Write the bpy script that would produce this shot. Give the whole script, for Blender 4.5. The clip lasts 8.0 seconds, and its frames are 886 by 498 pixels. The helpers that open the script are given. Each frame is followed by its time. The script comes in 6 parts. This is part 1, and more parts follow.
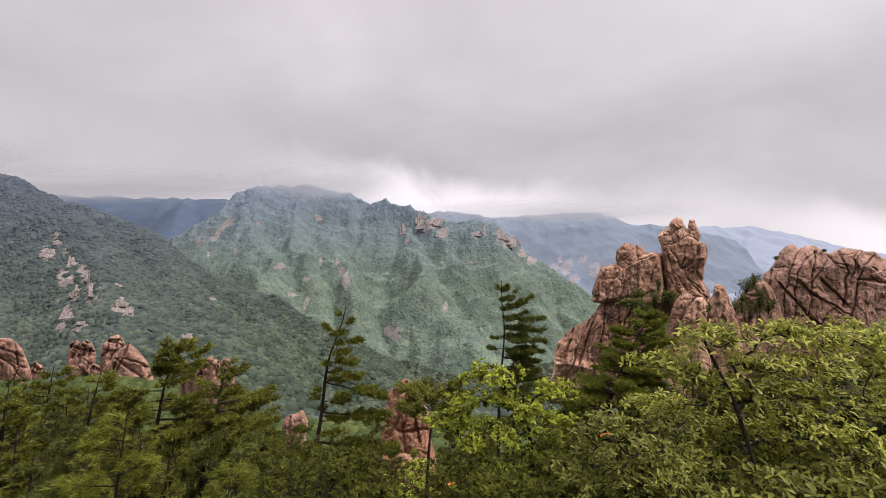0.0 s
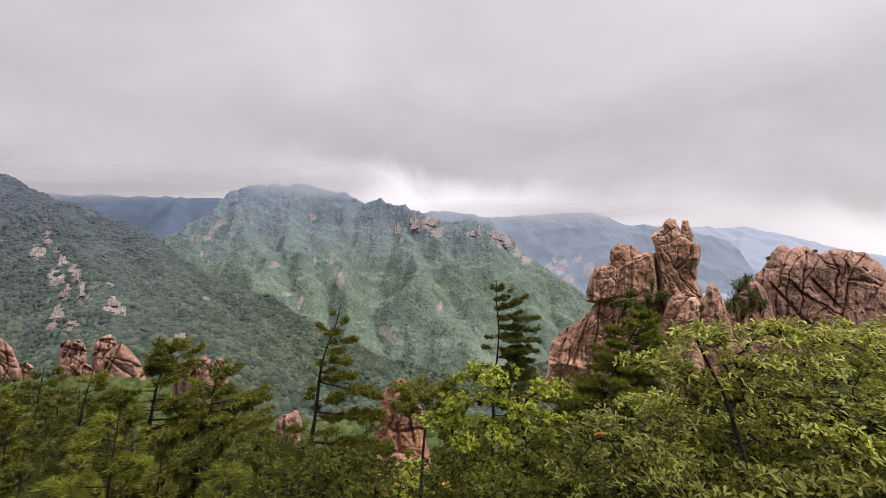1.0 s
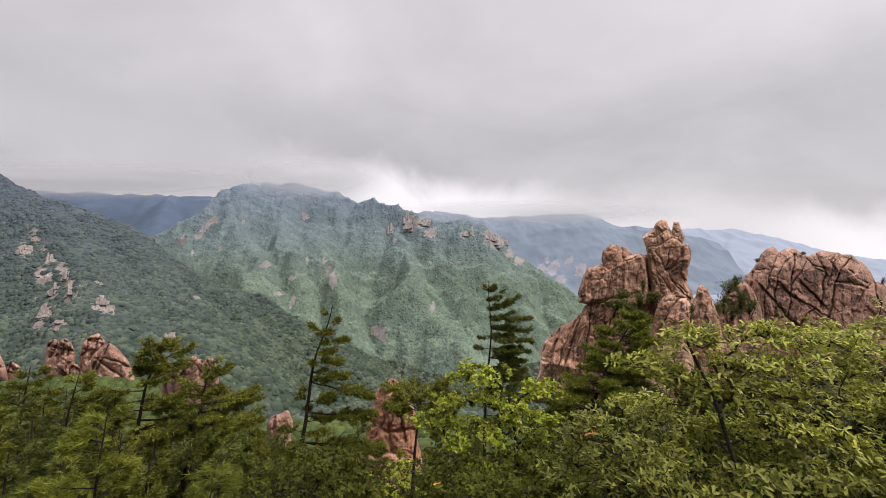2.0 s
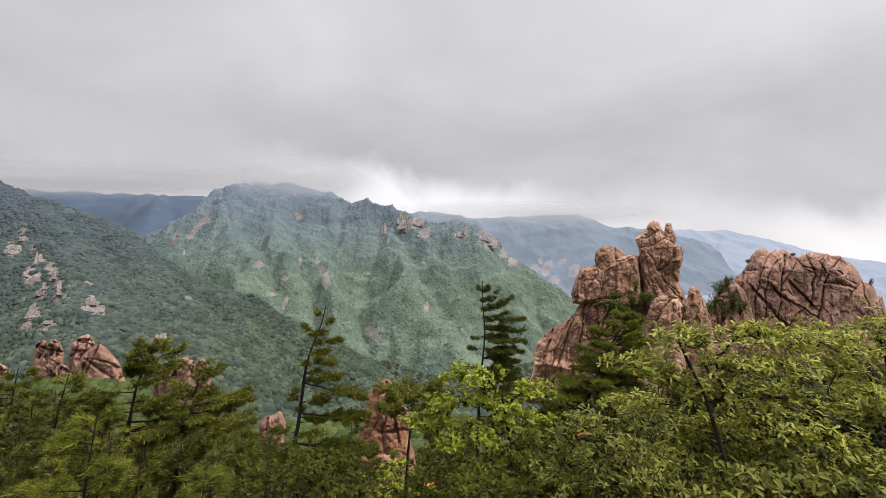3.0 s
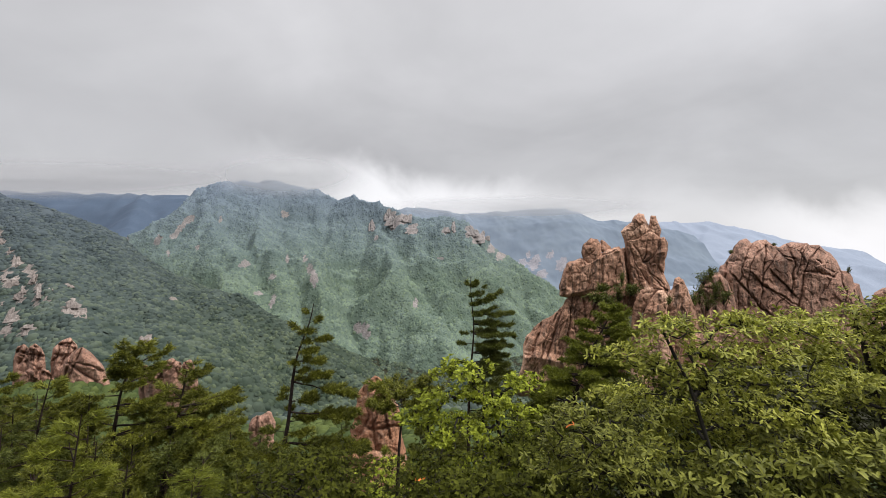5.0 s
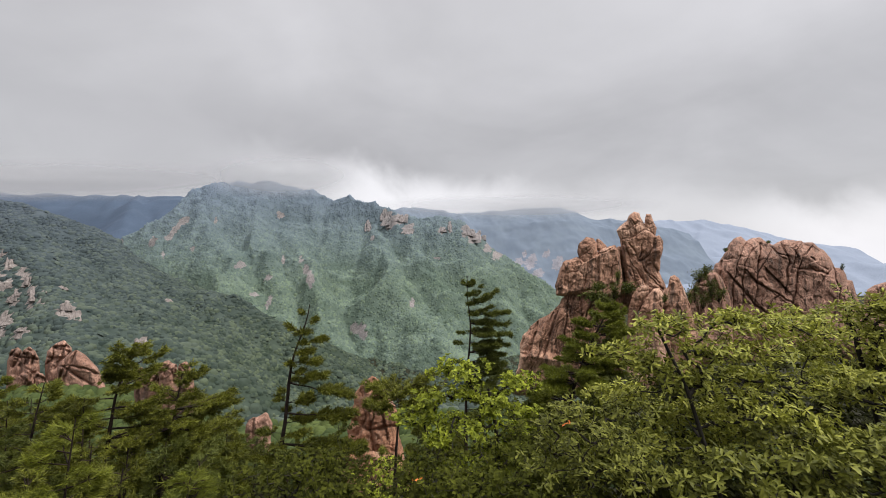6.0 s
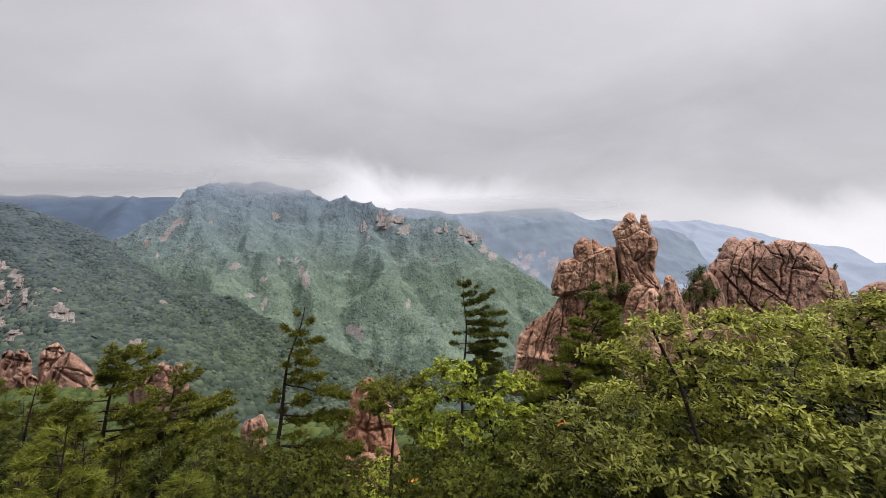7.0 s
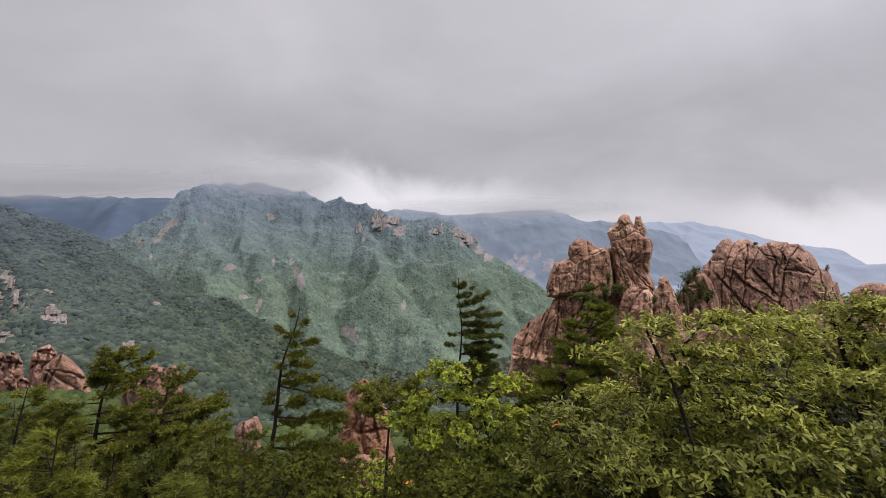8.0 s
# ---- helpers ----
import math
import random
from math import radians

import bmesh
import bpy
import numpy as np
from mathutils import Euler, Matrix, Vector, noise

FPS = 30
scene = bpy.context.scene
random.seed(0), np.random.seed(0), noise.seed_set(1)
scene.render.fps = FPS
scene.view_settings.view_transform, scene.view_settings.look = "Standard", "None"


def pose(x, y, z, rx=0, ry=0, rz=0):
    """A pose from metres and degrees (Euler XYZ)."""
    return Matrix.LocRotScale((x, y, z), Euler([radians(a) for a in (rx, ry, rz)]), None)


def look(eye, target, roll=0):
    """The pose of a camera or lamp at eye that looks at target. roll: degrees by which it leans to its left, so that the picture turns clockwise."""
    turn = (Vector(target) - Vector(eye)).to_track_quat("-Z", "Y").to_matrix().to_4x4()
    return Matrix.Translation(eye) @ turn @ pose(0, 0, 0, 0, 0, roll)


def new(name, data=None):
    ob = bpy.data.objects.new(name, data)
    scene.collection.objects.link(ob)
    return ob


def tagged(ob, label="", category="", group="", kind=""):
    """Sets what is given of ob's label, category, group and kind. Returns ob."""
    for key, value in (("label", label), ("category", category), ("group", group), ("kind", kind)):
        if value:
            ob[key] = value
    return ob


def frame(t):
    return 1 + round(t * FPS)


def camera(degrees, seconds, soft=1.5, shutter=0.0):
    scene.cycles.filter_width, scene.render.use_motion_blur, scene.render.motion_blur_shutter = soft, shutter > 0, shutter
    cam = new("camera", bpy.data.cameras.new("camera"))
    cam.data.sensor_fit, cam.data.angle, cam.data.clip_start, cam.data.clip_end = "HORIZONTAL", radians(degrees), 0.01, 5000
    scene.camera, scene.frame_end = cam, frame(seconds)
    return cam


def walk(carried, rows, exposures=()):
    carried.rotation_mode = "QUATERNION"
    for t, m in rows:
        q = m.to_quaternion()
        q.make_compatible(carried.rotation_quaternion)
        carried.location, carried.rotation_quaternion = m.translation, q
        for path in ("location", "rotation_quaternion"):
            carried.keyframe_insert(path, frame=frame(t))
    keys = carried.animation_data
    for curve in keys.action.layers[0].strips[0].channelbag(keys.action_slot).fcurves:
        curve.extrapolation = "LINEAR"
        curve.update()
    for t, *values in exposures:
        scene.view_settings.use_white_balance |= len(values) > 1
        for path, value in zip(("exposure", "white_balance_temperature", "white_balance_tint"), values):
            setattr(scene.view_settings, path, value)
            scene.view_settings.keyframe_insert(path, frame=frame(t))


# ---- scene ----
cam = camera(90.0, 8.0, 0.55)

# The hand-held camera turns slowly to the right and drifts a few centimetres.
# seconds, x, z, yaw, pitch, roll
PATH = [(0.0, 0.0, 1.7, 0.0, 0.0, 0.0), (0.5, 0.0, 1.7, -0.306, -0.007, -0.017), (1.0, 0.002, 1.7, -0.665, -0.045, -0.132),
        (1.5, 0.003, 1.702, -1.135, -0.043, -0.271), (3.0, 0.004, 1.703, -2.382, 0.051, -0.569), (3.5, 0.006, 1.703, -2.782, -0.133, -0.32),
        (4.0, 0.008, 1.704, -3.222, -0.29, -0.06), (4.5, 0.012, 1.705, -3.614, -0.448, 0.155), (6.0, 0.03, 1.705, -4.41, -0.538, 0.743),
        (6.5, 0.035, 1.704, -4.629, -0.53, 0.831), (7.0, 0.04, 1.703, -4.923, -0.469, 0.855), (7.5, 0.045, 1.703, -5.215, -0.361, 0.78),
        (8.0, 0.05, 1.703, -5.504, -0.306, 0.805)]
EXPOSURES = [(0.0, 1.0, 6500, 17), (1.5, 1.0, 6500, 15), (3.0, 1.01, 6450, 11), (4.5, 1.0, 6400, 9), (6.0, 0.9, 6350, 10), (7.0, 0.94, 6350, 12), (7.5, 0.90, 6330, 13), (8.0, 0.72, 6300, 15)]
walk(cam, [(t, pose(x, 0, z, 90 + p, r, y)) for t, x, z, y, p, r in PATH], EXPOSURES)

# ---- sky and sun: a low overcast, brighter towards the horizon on the right ----
SUN_AZIMUTH, SUN_HEIGHT = 105.0, 46.0
world = bpy.data.worlds.new("overcast")
scene.world = world
world.use_nodes = True


def build_sky():
    nt = world.node_tree
    nt.nodes.clear()
    out = nt.nodes.new("ShaderNodeOutputWorld")
    bg = nt.nodes.new("ShaderNodeBackground")
    bg.inputs["Strength"].default_value = 0.1
    sky = nt.nodes.new("ShaderNodeTexSky")
    sky.sky_type, sky.sun_disc = "NISHITA", False
    sky.sun_elevation, sky.sun_rotation = radians(SUN_HEIGHT), radians(SUN_AZIMUTH)
    co = nt.nodes.new("ShaderNodeTexCoord")
    sep = nt.nodes.new("ShaderNodeSeparateXYZ")
    nt.links.new(co.outputs["Generated"], sep.inputs[0])

    def math_node(op, a, b=0.0, c=0.0):
        n = nt.nodes.new("ShaderNodeMath")
        n.operation = op
        for i, v in enumerate((a, b, c)):
            if isinstance(v, (int, float)):
                n.inputs[i].default_value = v
            else:
                nt.links.new(v, n.inputs[i])
        return n.outputs[0]

    # the cloud base as a flat deck overhead
    h = math_node("ADD", math_node("MAXIMUM", sep.outputs["Z"], 0.0), 0.24)
    comb = nt.nodes.new("ShaderNodeCombineXYZ")
    nt.links.new(math_node("DIVIDE", sep.outputs["X"], h), comb.inputs[0])
    nt.links.new(math_node("DIVIDE", sep.outputs["Y"], h), comb.inputs[1])
    comb.inputs[2].default_value = 3.7

    def noise_node(scale, detail, rough, distort, vec):
        n = nt.nodes.new("ShaderNodeTexNoise")
        n.inputs["Scale"].default_value, n.inputs["Detail"].default_value = scale, detail
        n.inputs["Roughness"].default_value, n.inputs["Distortion"].default_value = rough, distort
        nt.links.new(vec, n.inputs["Vector"])
        return n.outputs["Fac"]

    deck = noise_node(0.9, 5.0, 0.5, 0.6, comb.outputs[0])
    wisps = noise_node(2.6, 6.0, 0.55, 0.3, comb.outputs[0])
    low = noise_node(5.0, 5.0, 0.55, 0.4, co.outputs["Generated"])

    def ramp(fac, stops, most=5.0):
        n = nt.nodes.new("ShaderNodeValToRGB")
        n.color_ramp.interpolation = "EASE"
        while len(n.color_ramp.elements) < len(stops):
            n.color_ramp.elements.new(0.5)
        for e, (p, v) in zip(n.color_ramp.elements, stops):
            e.position, e.color = p, (v / most, v / most, v / most, 1)
        nt.links.new(fac, n.inputs[0])
        return math_node("MULTIPLY", n.outputs[0], most)

    # a dull deck, thinner and brighter overhead; under its ragged edge a bright gap, widest ahead and to the right
    deck_tone = ramp(sep.outputs["Z"], [(0.0, 0.50), (0.12, 0.49), (0.24, 0.49), (0.38, 0.57), (0.50, 0.60), (0.62, 1.4), (0.8, 2.8), (1.0, 3.4)])
    tone = math_node("MULTIPLY", math_node("MULTIPLY_ADD", deck, 0.62, 0.69), math_node("MULTIPLY_ADD", sep.outputs["X"], 0.11, 1.01))
    tone = math_node("MULTIPLY", tone, math_node("MULTIPLY_ADD", wisps, 0.16, 0.92))
    deck_light = math_node("MULTIPLY", deck_tone, tone)
    bearing = math_node("MULTIPLY_ADD", sep.outputs["X"], 0.5, 0.5)
    gap_tone = ramp(bearing, [(0.0, 0.52), (0.30, 0.54), (0.39, 0.64), (0.46, 0.88), (0.56, 0.90), (0.66, 0.67), (0.78, 0.70), (0.86, 0.88), (1.0, 0.95)])
    gap_light = math_node("MULTIPLY", gap_tone, math_node("MULTIPLY_ADD", low, 0.25, 0.87))
    edge = math_node("MULTIPLY_ADD", sep.outputs["X"], -0.14, 0.158)
    over = math_node("SUBTRACT", math_node("MULTIPLY_ADD", low, 0.16, math_node("SUBTRACT", sep.outputs["Z"], 0.08)), edge)
    share = math_node("MULTIPLY_ADD", over, 12.0, 0.5)
    share = ramp(share, [(0.0, 0.0), (1.0, 1.0)])
    blend = nt.nodes.new("ShaderNodeMix")
    blend.data_type = "FLOAT"
    nt.links.new(share, blend.inputs["Factor"])
    nt.links.new(gap_light, blend.inputs["A"])
    nt.links.new(deck_light, blend.inputs["B"])
    bright = math_node("MULTIPLY", blend.outputs["Result"], 5.7)
    cloud = nt.nodes.new("ShaderNodeVectorMath")
    cloud.operation = "SCALE"
    cloud.inputs[0].default_value = (1.0, 0.975, 0.99)
    nt.links.new(bright, cloud.inputs["Scale"])
    mix = nt.nodes.new("ShaderNodeMix")
    mix.data_type = "RGBA"
    mix.inputs["Factor"].default_value = 0.97
    nt.links.new(sky.outputs[0], mix.inputs["A"])
    nt.links.new(cloud.outputs[0], mix.inputs["B"])
    nt.links.new(mix.outputs["Result"], bg.inputs["Color"])
    nt.links.new(bg.outputs[0], out.inputs[0])


build_sky()
sun_data = bpy.data.lights.new("sun", "SUN")
sun_data.energy, sun_data.angle, sun_data.color = 1.9, radians(14), (1.0, 0.96, 0.90)
sun = new("sun", sun_data)
sun_way = Vector((math.sin(radians(SUN_AZIMUTH)) * math.cos(radians(SUN_HEIGHT)), math.cos(radians(SUN_AZIMUTH)) * math.cos(radians(SUN_HEIGHT)), math.sin(radians(SUN_HEIGHT))))
sun.matrix_world = look(sun_way * 300, (0, 0, 0))


# ---- materials ----
def material(name, build, rough=0.85, spec=0.25):
    """A node material; build(nt, bsdf, coord) wires colour and relief."""
    m = bpy.data.materials.new(name)
    m.use_nodes = True
    nt = m.node_tree
    bsdf = nt.nodes["Principled BSDF"]
    bsdf.inputs["Roughness"].default_value = rough
    bsdf.inputs["Specular IOR Level"].default_value = spec
    co = nt.nodes.new("ShaderNodeTexCoord")
    build(nt, bsdf, co.outputs["Object"])
    return m


def tex(nt, vec, scale, detail=4.0, rough=0.55, distort=0.0, stretch=None):
    if stretch:
        mp = nt.nodes.new("ShaderNodeMapping")
        mp.inputs["Scale"].default_value = stretch
        nt.links.new(vec, mp.inputs["Vector"])
        vec = mp.outputs[0]
    n = nt.nodes.new("ShaderNodeTexNoise")
    n.inputs["Scale"].default_value, n.inputs["Detail"].default_value = scale, detail
    n.inputs["Roughness"].default_value, n.inputs["Distortion"].default_value = rough, distort
    nt.links.new(vec, n.inputs["Vector"])
    return n.outputs["Fac"]


def colours(nt, fac, stops):
    n = nt.nodes.new("ShaderNodeValToRGB")
    while len(n.color_ramp.elements) < len(stops):
        n.color_ramp.elements.new(0.5)
    for e, (p, c) in zip(n.color_ramp.elements, stops):
        e.position, e.color = p, (*c, 1)
    nt.links.new(fac, n.inputs[0])
    return n.outputs[0]


def mixed(nt, a, b, fac, mode="MIX"):
    n = nt.nodes.new("ShaderNodeMix")
    n.data_type, n.blend_type = "RGBA", mode
    for key, v in (("Factor", fac), ("A", a), ("B", b)):
        if isinstance(v, (int, float)):
            n.inputs[key].default_value = v
        elif isinstance(v, tuple):
            n.inputs[key].default_value = (*v, 1)
        else:
            nt.links.new(v, n.inputs[key])
    return n.outputs["Result"]


def relief(nt, bsdf, height, strength, distance):
    b = nt.nodes.new("ShaderNodeBump")
    b.inputs["Strength"].default_value, b.inputs["Distance"].default_value = strength, distance
    nt.links.new(height, b.inputs["Height"])
    nt.links.new(b.outputs[0], bsdf.inputs["Normal"])


def rock_material(name, dark, mid, light, lichen, size=1.0, streak=0.5):
    """Weathered granite: warm grains, dark water streaks down the face, grey lichen, rough relief."""
    def build(nt, bsdf, co):
        broad = tex(nt, co, 0.16 / size, 5, 0.6, 0.5)
        grain = tex(nt, co, 2.6 / size, 9, 0.72)
        runs = tex(nt, co, 0.75 / size, 7, 0.65, 0.6, (1.7, 1.7, 0.22))
        spots = tex(nt, co, 0.9 / size, 8, 0.7, 1.2)
        c = colours(nt, broad, [(0.3, dark), (0.5, mid), (0.68, light)])
        c = mixed(nt, c, colours(nt, grain, [(0.34, (0.25, 0.22, 0.2)), (0.5, (0.95, 0.95, 0.95)), (0.66, (1.45, 1.45, 1.45))]), 0.58, "MULTIPLY")
        c = mixed(nt, c, (0.035, 0.026, 0.022), colours(nt, runs, [(0.50, (0, 0, 0)), (0.62, (streak,) * 3)]))
        c = mixed(nt, c, lichen, colours(nt, spots, [(0.54, (0, 0, 0)), (0.68, (0.6,) * 3)]))
        fissure = nt.nodes.new("ShaderNodeTexVoronoi")
        fissure.feature = "DISTANCE_TO_EDGE"
        fissure.inputs["Scale"].default_value = 0.42 / size
        bent = nt.nodes.new("ShaderNodeVectorMath")
        bent.operation = "MULTIPLY_ADD"
        warp = nt.nodes.new("ShaderNodeTexNoise")
        warp.inputs["Scale"].default_value, warp.inputs["Detail"].default_value = 0.6 / size, 5
        nt.links.new(co, warp.inputs["Vector"])
        nt.links.new(warp.outputs["Color"], bent.inputs[0])
        bent.inputs[1].default_value = (1.6 * size, 1.6 * size, 1.6 * size)
        squash = nt.nodes.new("ShaderNodeMapping")
        squash.inputs["Rotation"].default_value = (0.0, 0.35, 0.0)
        squash.inputs["Scale"].default_value = (1.0, 1.0, 0.45)
        nt.links.new(co, squash.inputs["Vector"])
        nt.links.new(squash.outputs[0], bent.inputs[2])
        nt.links.new(bent.outputs[0], fissure.inputs["Vector"])
        line = colours(nt, fissure.outputs["Distance"], [(0.0, (0.5,) * 3), (0.016, (0, 0, 0))])
        c = mixed(nt, c, (0.03, 0.022, 0.018), line)
        nt.links.new(c, bsdf.inputs["Base Color"])
        relief(nt, bsdf, mixed(nt, grain, runs, 0.45), 1.0, 0.55 * size)
    return material(name, build, 0.88, 0.2)


def leaf_material(name, dark, light, through_colour, pass_on=0.35, rough=0.55, spec=0.15):
    """Leaves or needles, each island with its own tone, a part of the light passing through."""
    def build(nt, bsdf, co):
        geo = nt.nodes.new("ShaderNodeNewGeometry")
        info = nt.nodes.new("ShaderNodeObjectInfo")
        patch = tex(nt, co, 0.8, 3, 0.6)
        rnd = nt.nodes.new("ShaderNodeMath")
        rnd.operation = "MULTIPLY_ADD"
        nt.links.new(geo.outputs["Random Per Island"], rnd.inputs[0])
        rnd.inputs[1].default_value = 0.6
        add = nt.nodes.new("ShaderNodeMath")
        add.operation = "MULTIPLY_ADD"
        nt.links.new(patch, add.inputs[0])
        add.inputs[1].default_value = 0.8
        add.inputs[2].default_value = -0.2
        nt.links.new(add.outputs[0], rnd.inputs[2])
        c = colours(nt, rnd.outputs[0], [(0.1, dark), (0.85, light)])
        hue = nt.nodes.new("ShaderNodeHueSaturation")
        nt.links.new(c, hue.inputs["Color"])
        v = nt.nodes.new("ShaderNodeMath")
        v.operation = "MULTIPLY_ADD"
        nt.links.new(info.outputs["Random"], v.inputs[0])
        v.inputs[1].default_value, v.inputs[2].default_value = 0.3, 0.85
        nt.links.new(v.outputs[0], hue.inputs["Value"])
        nt.links.new(hue.outputs[0], bsdf.inputs["Base Color"])
        tr = nt.nodes.new("ShaderNodeBsdfTranslucent")
        tint = mixed(nt, hue.outputs[0], through_colour, 0.6)
        nt.links.new(tint, tr.inputs["Color"])
        ms = nt.nodes.new("ShaderNodeMixShader")
        ms.inputs[0].default_value = pass_on
        nt.links.new(bsdf.outputs[0], ms.inputs[1])
        nt.links.new(tr.outputs[0], ms.inputs[2])
        nt.links.new(ms.outputs[0], nt.nodes["Material Output"].inputs["Surface"])
    return material(name, build, rough, spec)


def bark_material(name, dark, light):
    def build(nt, bsdf, co):
        plates = tex(nt, co, 9, 6, 0.7, 0.6, (1, 1, 0.3))
        moss = tex(nt, co, 1.5, 3)
        c = colours(nt, plates, [(0.35, dark), (0.7, light)])
        c = mixed(nt, c, (0.035, 0.036, 0.024), colours(nt, moss, [(0.55, (0, 0, 0)), (0.7, (0.5,) * 3)]))
        nt.links.new(c, bsdf.inputs["Base Color"])
        relief(nt, bsdf, plates, 1.0, 0.03)
    return material(name, build, 0.9, 0.15)


def forest_material(name, dark, mid, light, patch_scale, haze=None, height=(0.0, 1.0), mottle=0.18):
    """Crowns of far woods: every crown has its own tone, stands differ in broad patches; blue-grey aerial haze is
    painted in, stronger with height.
    """
    def build(nt, bsdf, co):
        geo = nt.nodes.new("ShaderNodeNewGeometry")
        broad = tex(nt, co, patch_scale, 5, 0.6, 0.5)
        fine = tex(nt, co, patch_scale * 60, 4, 0.7)
        a = mixed(nt, broad, geo.outputs["Random Per Island"], mottle)
        c = colours(nt, a, [(0.3, dark), (0.5, mid), (0.68, light)])
        # aerial haze put into the base colour, growing with height
        if haze:
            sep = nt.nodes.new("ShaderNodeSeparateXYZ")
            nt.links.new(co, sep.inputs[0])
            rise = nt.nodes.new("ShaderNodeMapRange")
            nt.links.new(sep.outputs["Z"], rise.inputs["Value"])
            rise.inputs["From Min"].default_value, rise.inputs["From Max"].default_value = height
            c = mixed(nt, c, haze, mixed(nt, rise.outputs[0], colours(nt, broad, [(0.3, (0, 0, 0)), (0.7, (1, 1, 1))]), 0.2))
        c = mixed(nt, c, colours(nt, fine, [(0.3, (0.75, 0.75, 0.75)), (0.7, (1.2, 1.2, 1.2))]), 0.5, "MULTIPLY")
        nt.links.new(c, bsdf.inputs["Base Color"])
    return material(name, build, 0.9, 0.1)


def soil_material(name, a, b, scale):
    def build(nt, bsdf, co):
        n1, n2 = tex(nt, co, scale, 6, 0.65, 0.3), tex(nt, co, scale * 14, 6, 0.7)
        c = colours(nt, mixed(nt, n1, n2, 0.4), [(0.35, a), (0.65, b)])
        nt.links.new(c, bsdf.inputs["Base Color"])
        relief(nt, bsdf, n2, 0.8, 0.1)
    return material(name, build, 0.95, 0.1)


ROCK = rock_material("granite_warm", (0.155, 0.078, 0.050), (0.345, 0.190, 0.124), (0.53, 0.335, 0.235), (0.25, 0.17, 0.125), 1.6, 0.75)
ROCK_BROWN = rock_material("granite_brown", (0.14, 0.075, 0.052), (0.265, 0.146, 0.102), (0.39, 0.232, 0.168), (0.21, 0.155, 0.125), 2.0, 0.65)
ROCK_RED = rock_material("granite_red", (0.16, 0.075, 0.045), (0.31, 0.155, 0.09), (0.42, 0.26, 0.17), (0.28, 0.22, 0.17), 0.8)
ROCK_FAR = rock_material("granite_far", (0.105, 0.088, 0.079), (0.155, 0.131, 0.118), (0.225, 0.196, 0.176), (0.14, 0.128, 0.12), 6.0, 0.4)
NEEDLE = leaf_material("pine_needles", (0.018, 0.021, 0.005), (0.163, 0.168, 0.019), (0.10, 0.115, 0.012), 0.2)
NEEDLE_DARK = leaf_material("dark_needles", (0.026, 0.034, 0.008), (0.094, 0.105, 0.017), (0.09, 0.10, 0.015), 0.2)
NEEDLE_YOUNG = leaf_material("young_needles", (0.042, 0.051, 0.007), (0.158, 0.17, 0.018), (0.14, 0.16, 0.02), 0.26)
LEAF_OAK = leaf_material("oak_leaves", (0.038, 0.046, 0.007), (0.355, 0.355, 0.062), (0.24, 0.265, 0.03), 0.25, 0.48, 0.1)
# Oak leaves darkened in the colour for the shade under the upper crowns.
LEAF_OAK_SHADE = leaf_material("shaded_oak_leaves", (0.020, 0.024, 0.004), (0.175, 0.18, 0.030), (0.12, 0.135, 0.015), 0.2, 0.48, 0.1)
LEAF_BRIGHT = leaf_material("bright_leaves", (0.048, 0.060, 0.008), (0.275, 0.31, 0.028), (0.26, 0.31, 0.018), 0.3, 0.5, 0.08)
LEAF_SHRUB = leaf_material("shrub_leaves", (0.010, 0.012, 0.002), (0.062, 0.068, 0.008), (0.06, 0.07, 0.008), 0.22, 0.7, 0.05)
# Near-black leaves: the deep shade inside the crowns is put into the colour.
LEAF_DEEP_SHADE = leaf_material("shade_dark_leaves", (0.006, 0.007, 0.001), (0.030, 0.033, 0.004), (0.03, 0.035, 0.004), 0.15, 0.7, 0.05)
LEAF_ORANGE = leaf_material("autumn_leaves", (0.35, 0.08, 0.02), (0.5, 0.16, 0.03), (0.5, 0.15, 0.02), 0.3)
BARK = bark_material("pine_bark", (0.008, 0.006, 0.005), (0.038, 0.024, 0.018))
BARK_OAK = bark_material("oak_bark", (0.008, 0.007, 0.006), (0.034, 0.028, 0.022))
# Haze blue is mixed into these two forests' colours, most of all high up.
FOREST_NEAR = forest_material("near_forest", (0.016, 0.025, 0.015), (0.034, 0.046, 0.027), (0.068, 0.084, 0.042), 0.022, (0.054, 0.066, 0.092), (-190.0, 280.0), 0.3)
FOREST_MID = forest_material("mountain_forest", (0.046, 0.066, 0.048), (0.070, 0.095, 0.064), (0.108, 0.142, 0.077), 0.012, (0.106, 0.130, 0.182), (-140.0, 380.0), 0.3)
# The dark far ridge: blue distance haze painted into its base colours.
FOREST_HAZE_DARK = forest_material("hazed_dark_forest", (0.046, 0.064, 0.094), (0.050, 0.069, 0.100), (0.055, 0.074, 0.105), 0.002)
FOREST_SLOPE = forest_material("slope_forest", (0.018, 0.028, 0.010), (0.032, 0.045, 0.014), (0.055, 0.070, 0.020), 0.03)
# Air haze is put into the next two base colours, paler with distance.
FOREST_HAZE_FAR = forest_material("hazed_far_forest", (0.094, 0.116, 0.148), (0.108, 0.131, 0.163), (0.120, 0.145, 0.175), 0.006)
FOREST_HAZE_PALE = forest_material("hazed_distant_forest", (0.155, 0.18, 0.225), (0.165, 0.19, 0.235), (0.175, 0.20, 0.245), 0.002)
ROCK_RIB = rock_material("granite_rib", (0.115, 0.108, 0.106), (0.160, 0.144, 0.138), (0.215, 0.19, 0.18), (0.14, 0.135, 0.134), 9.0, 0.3)
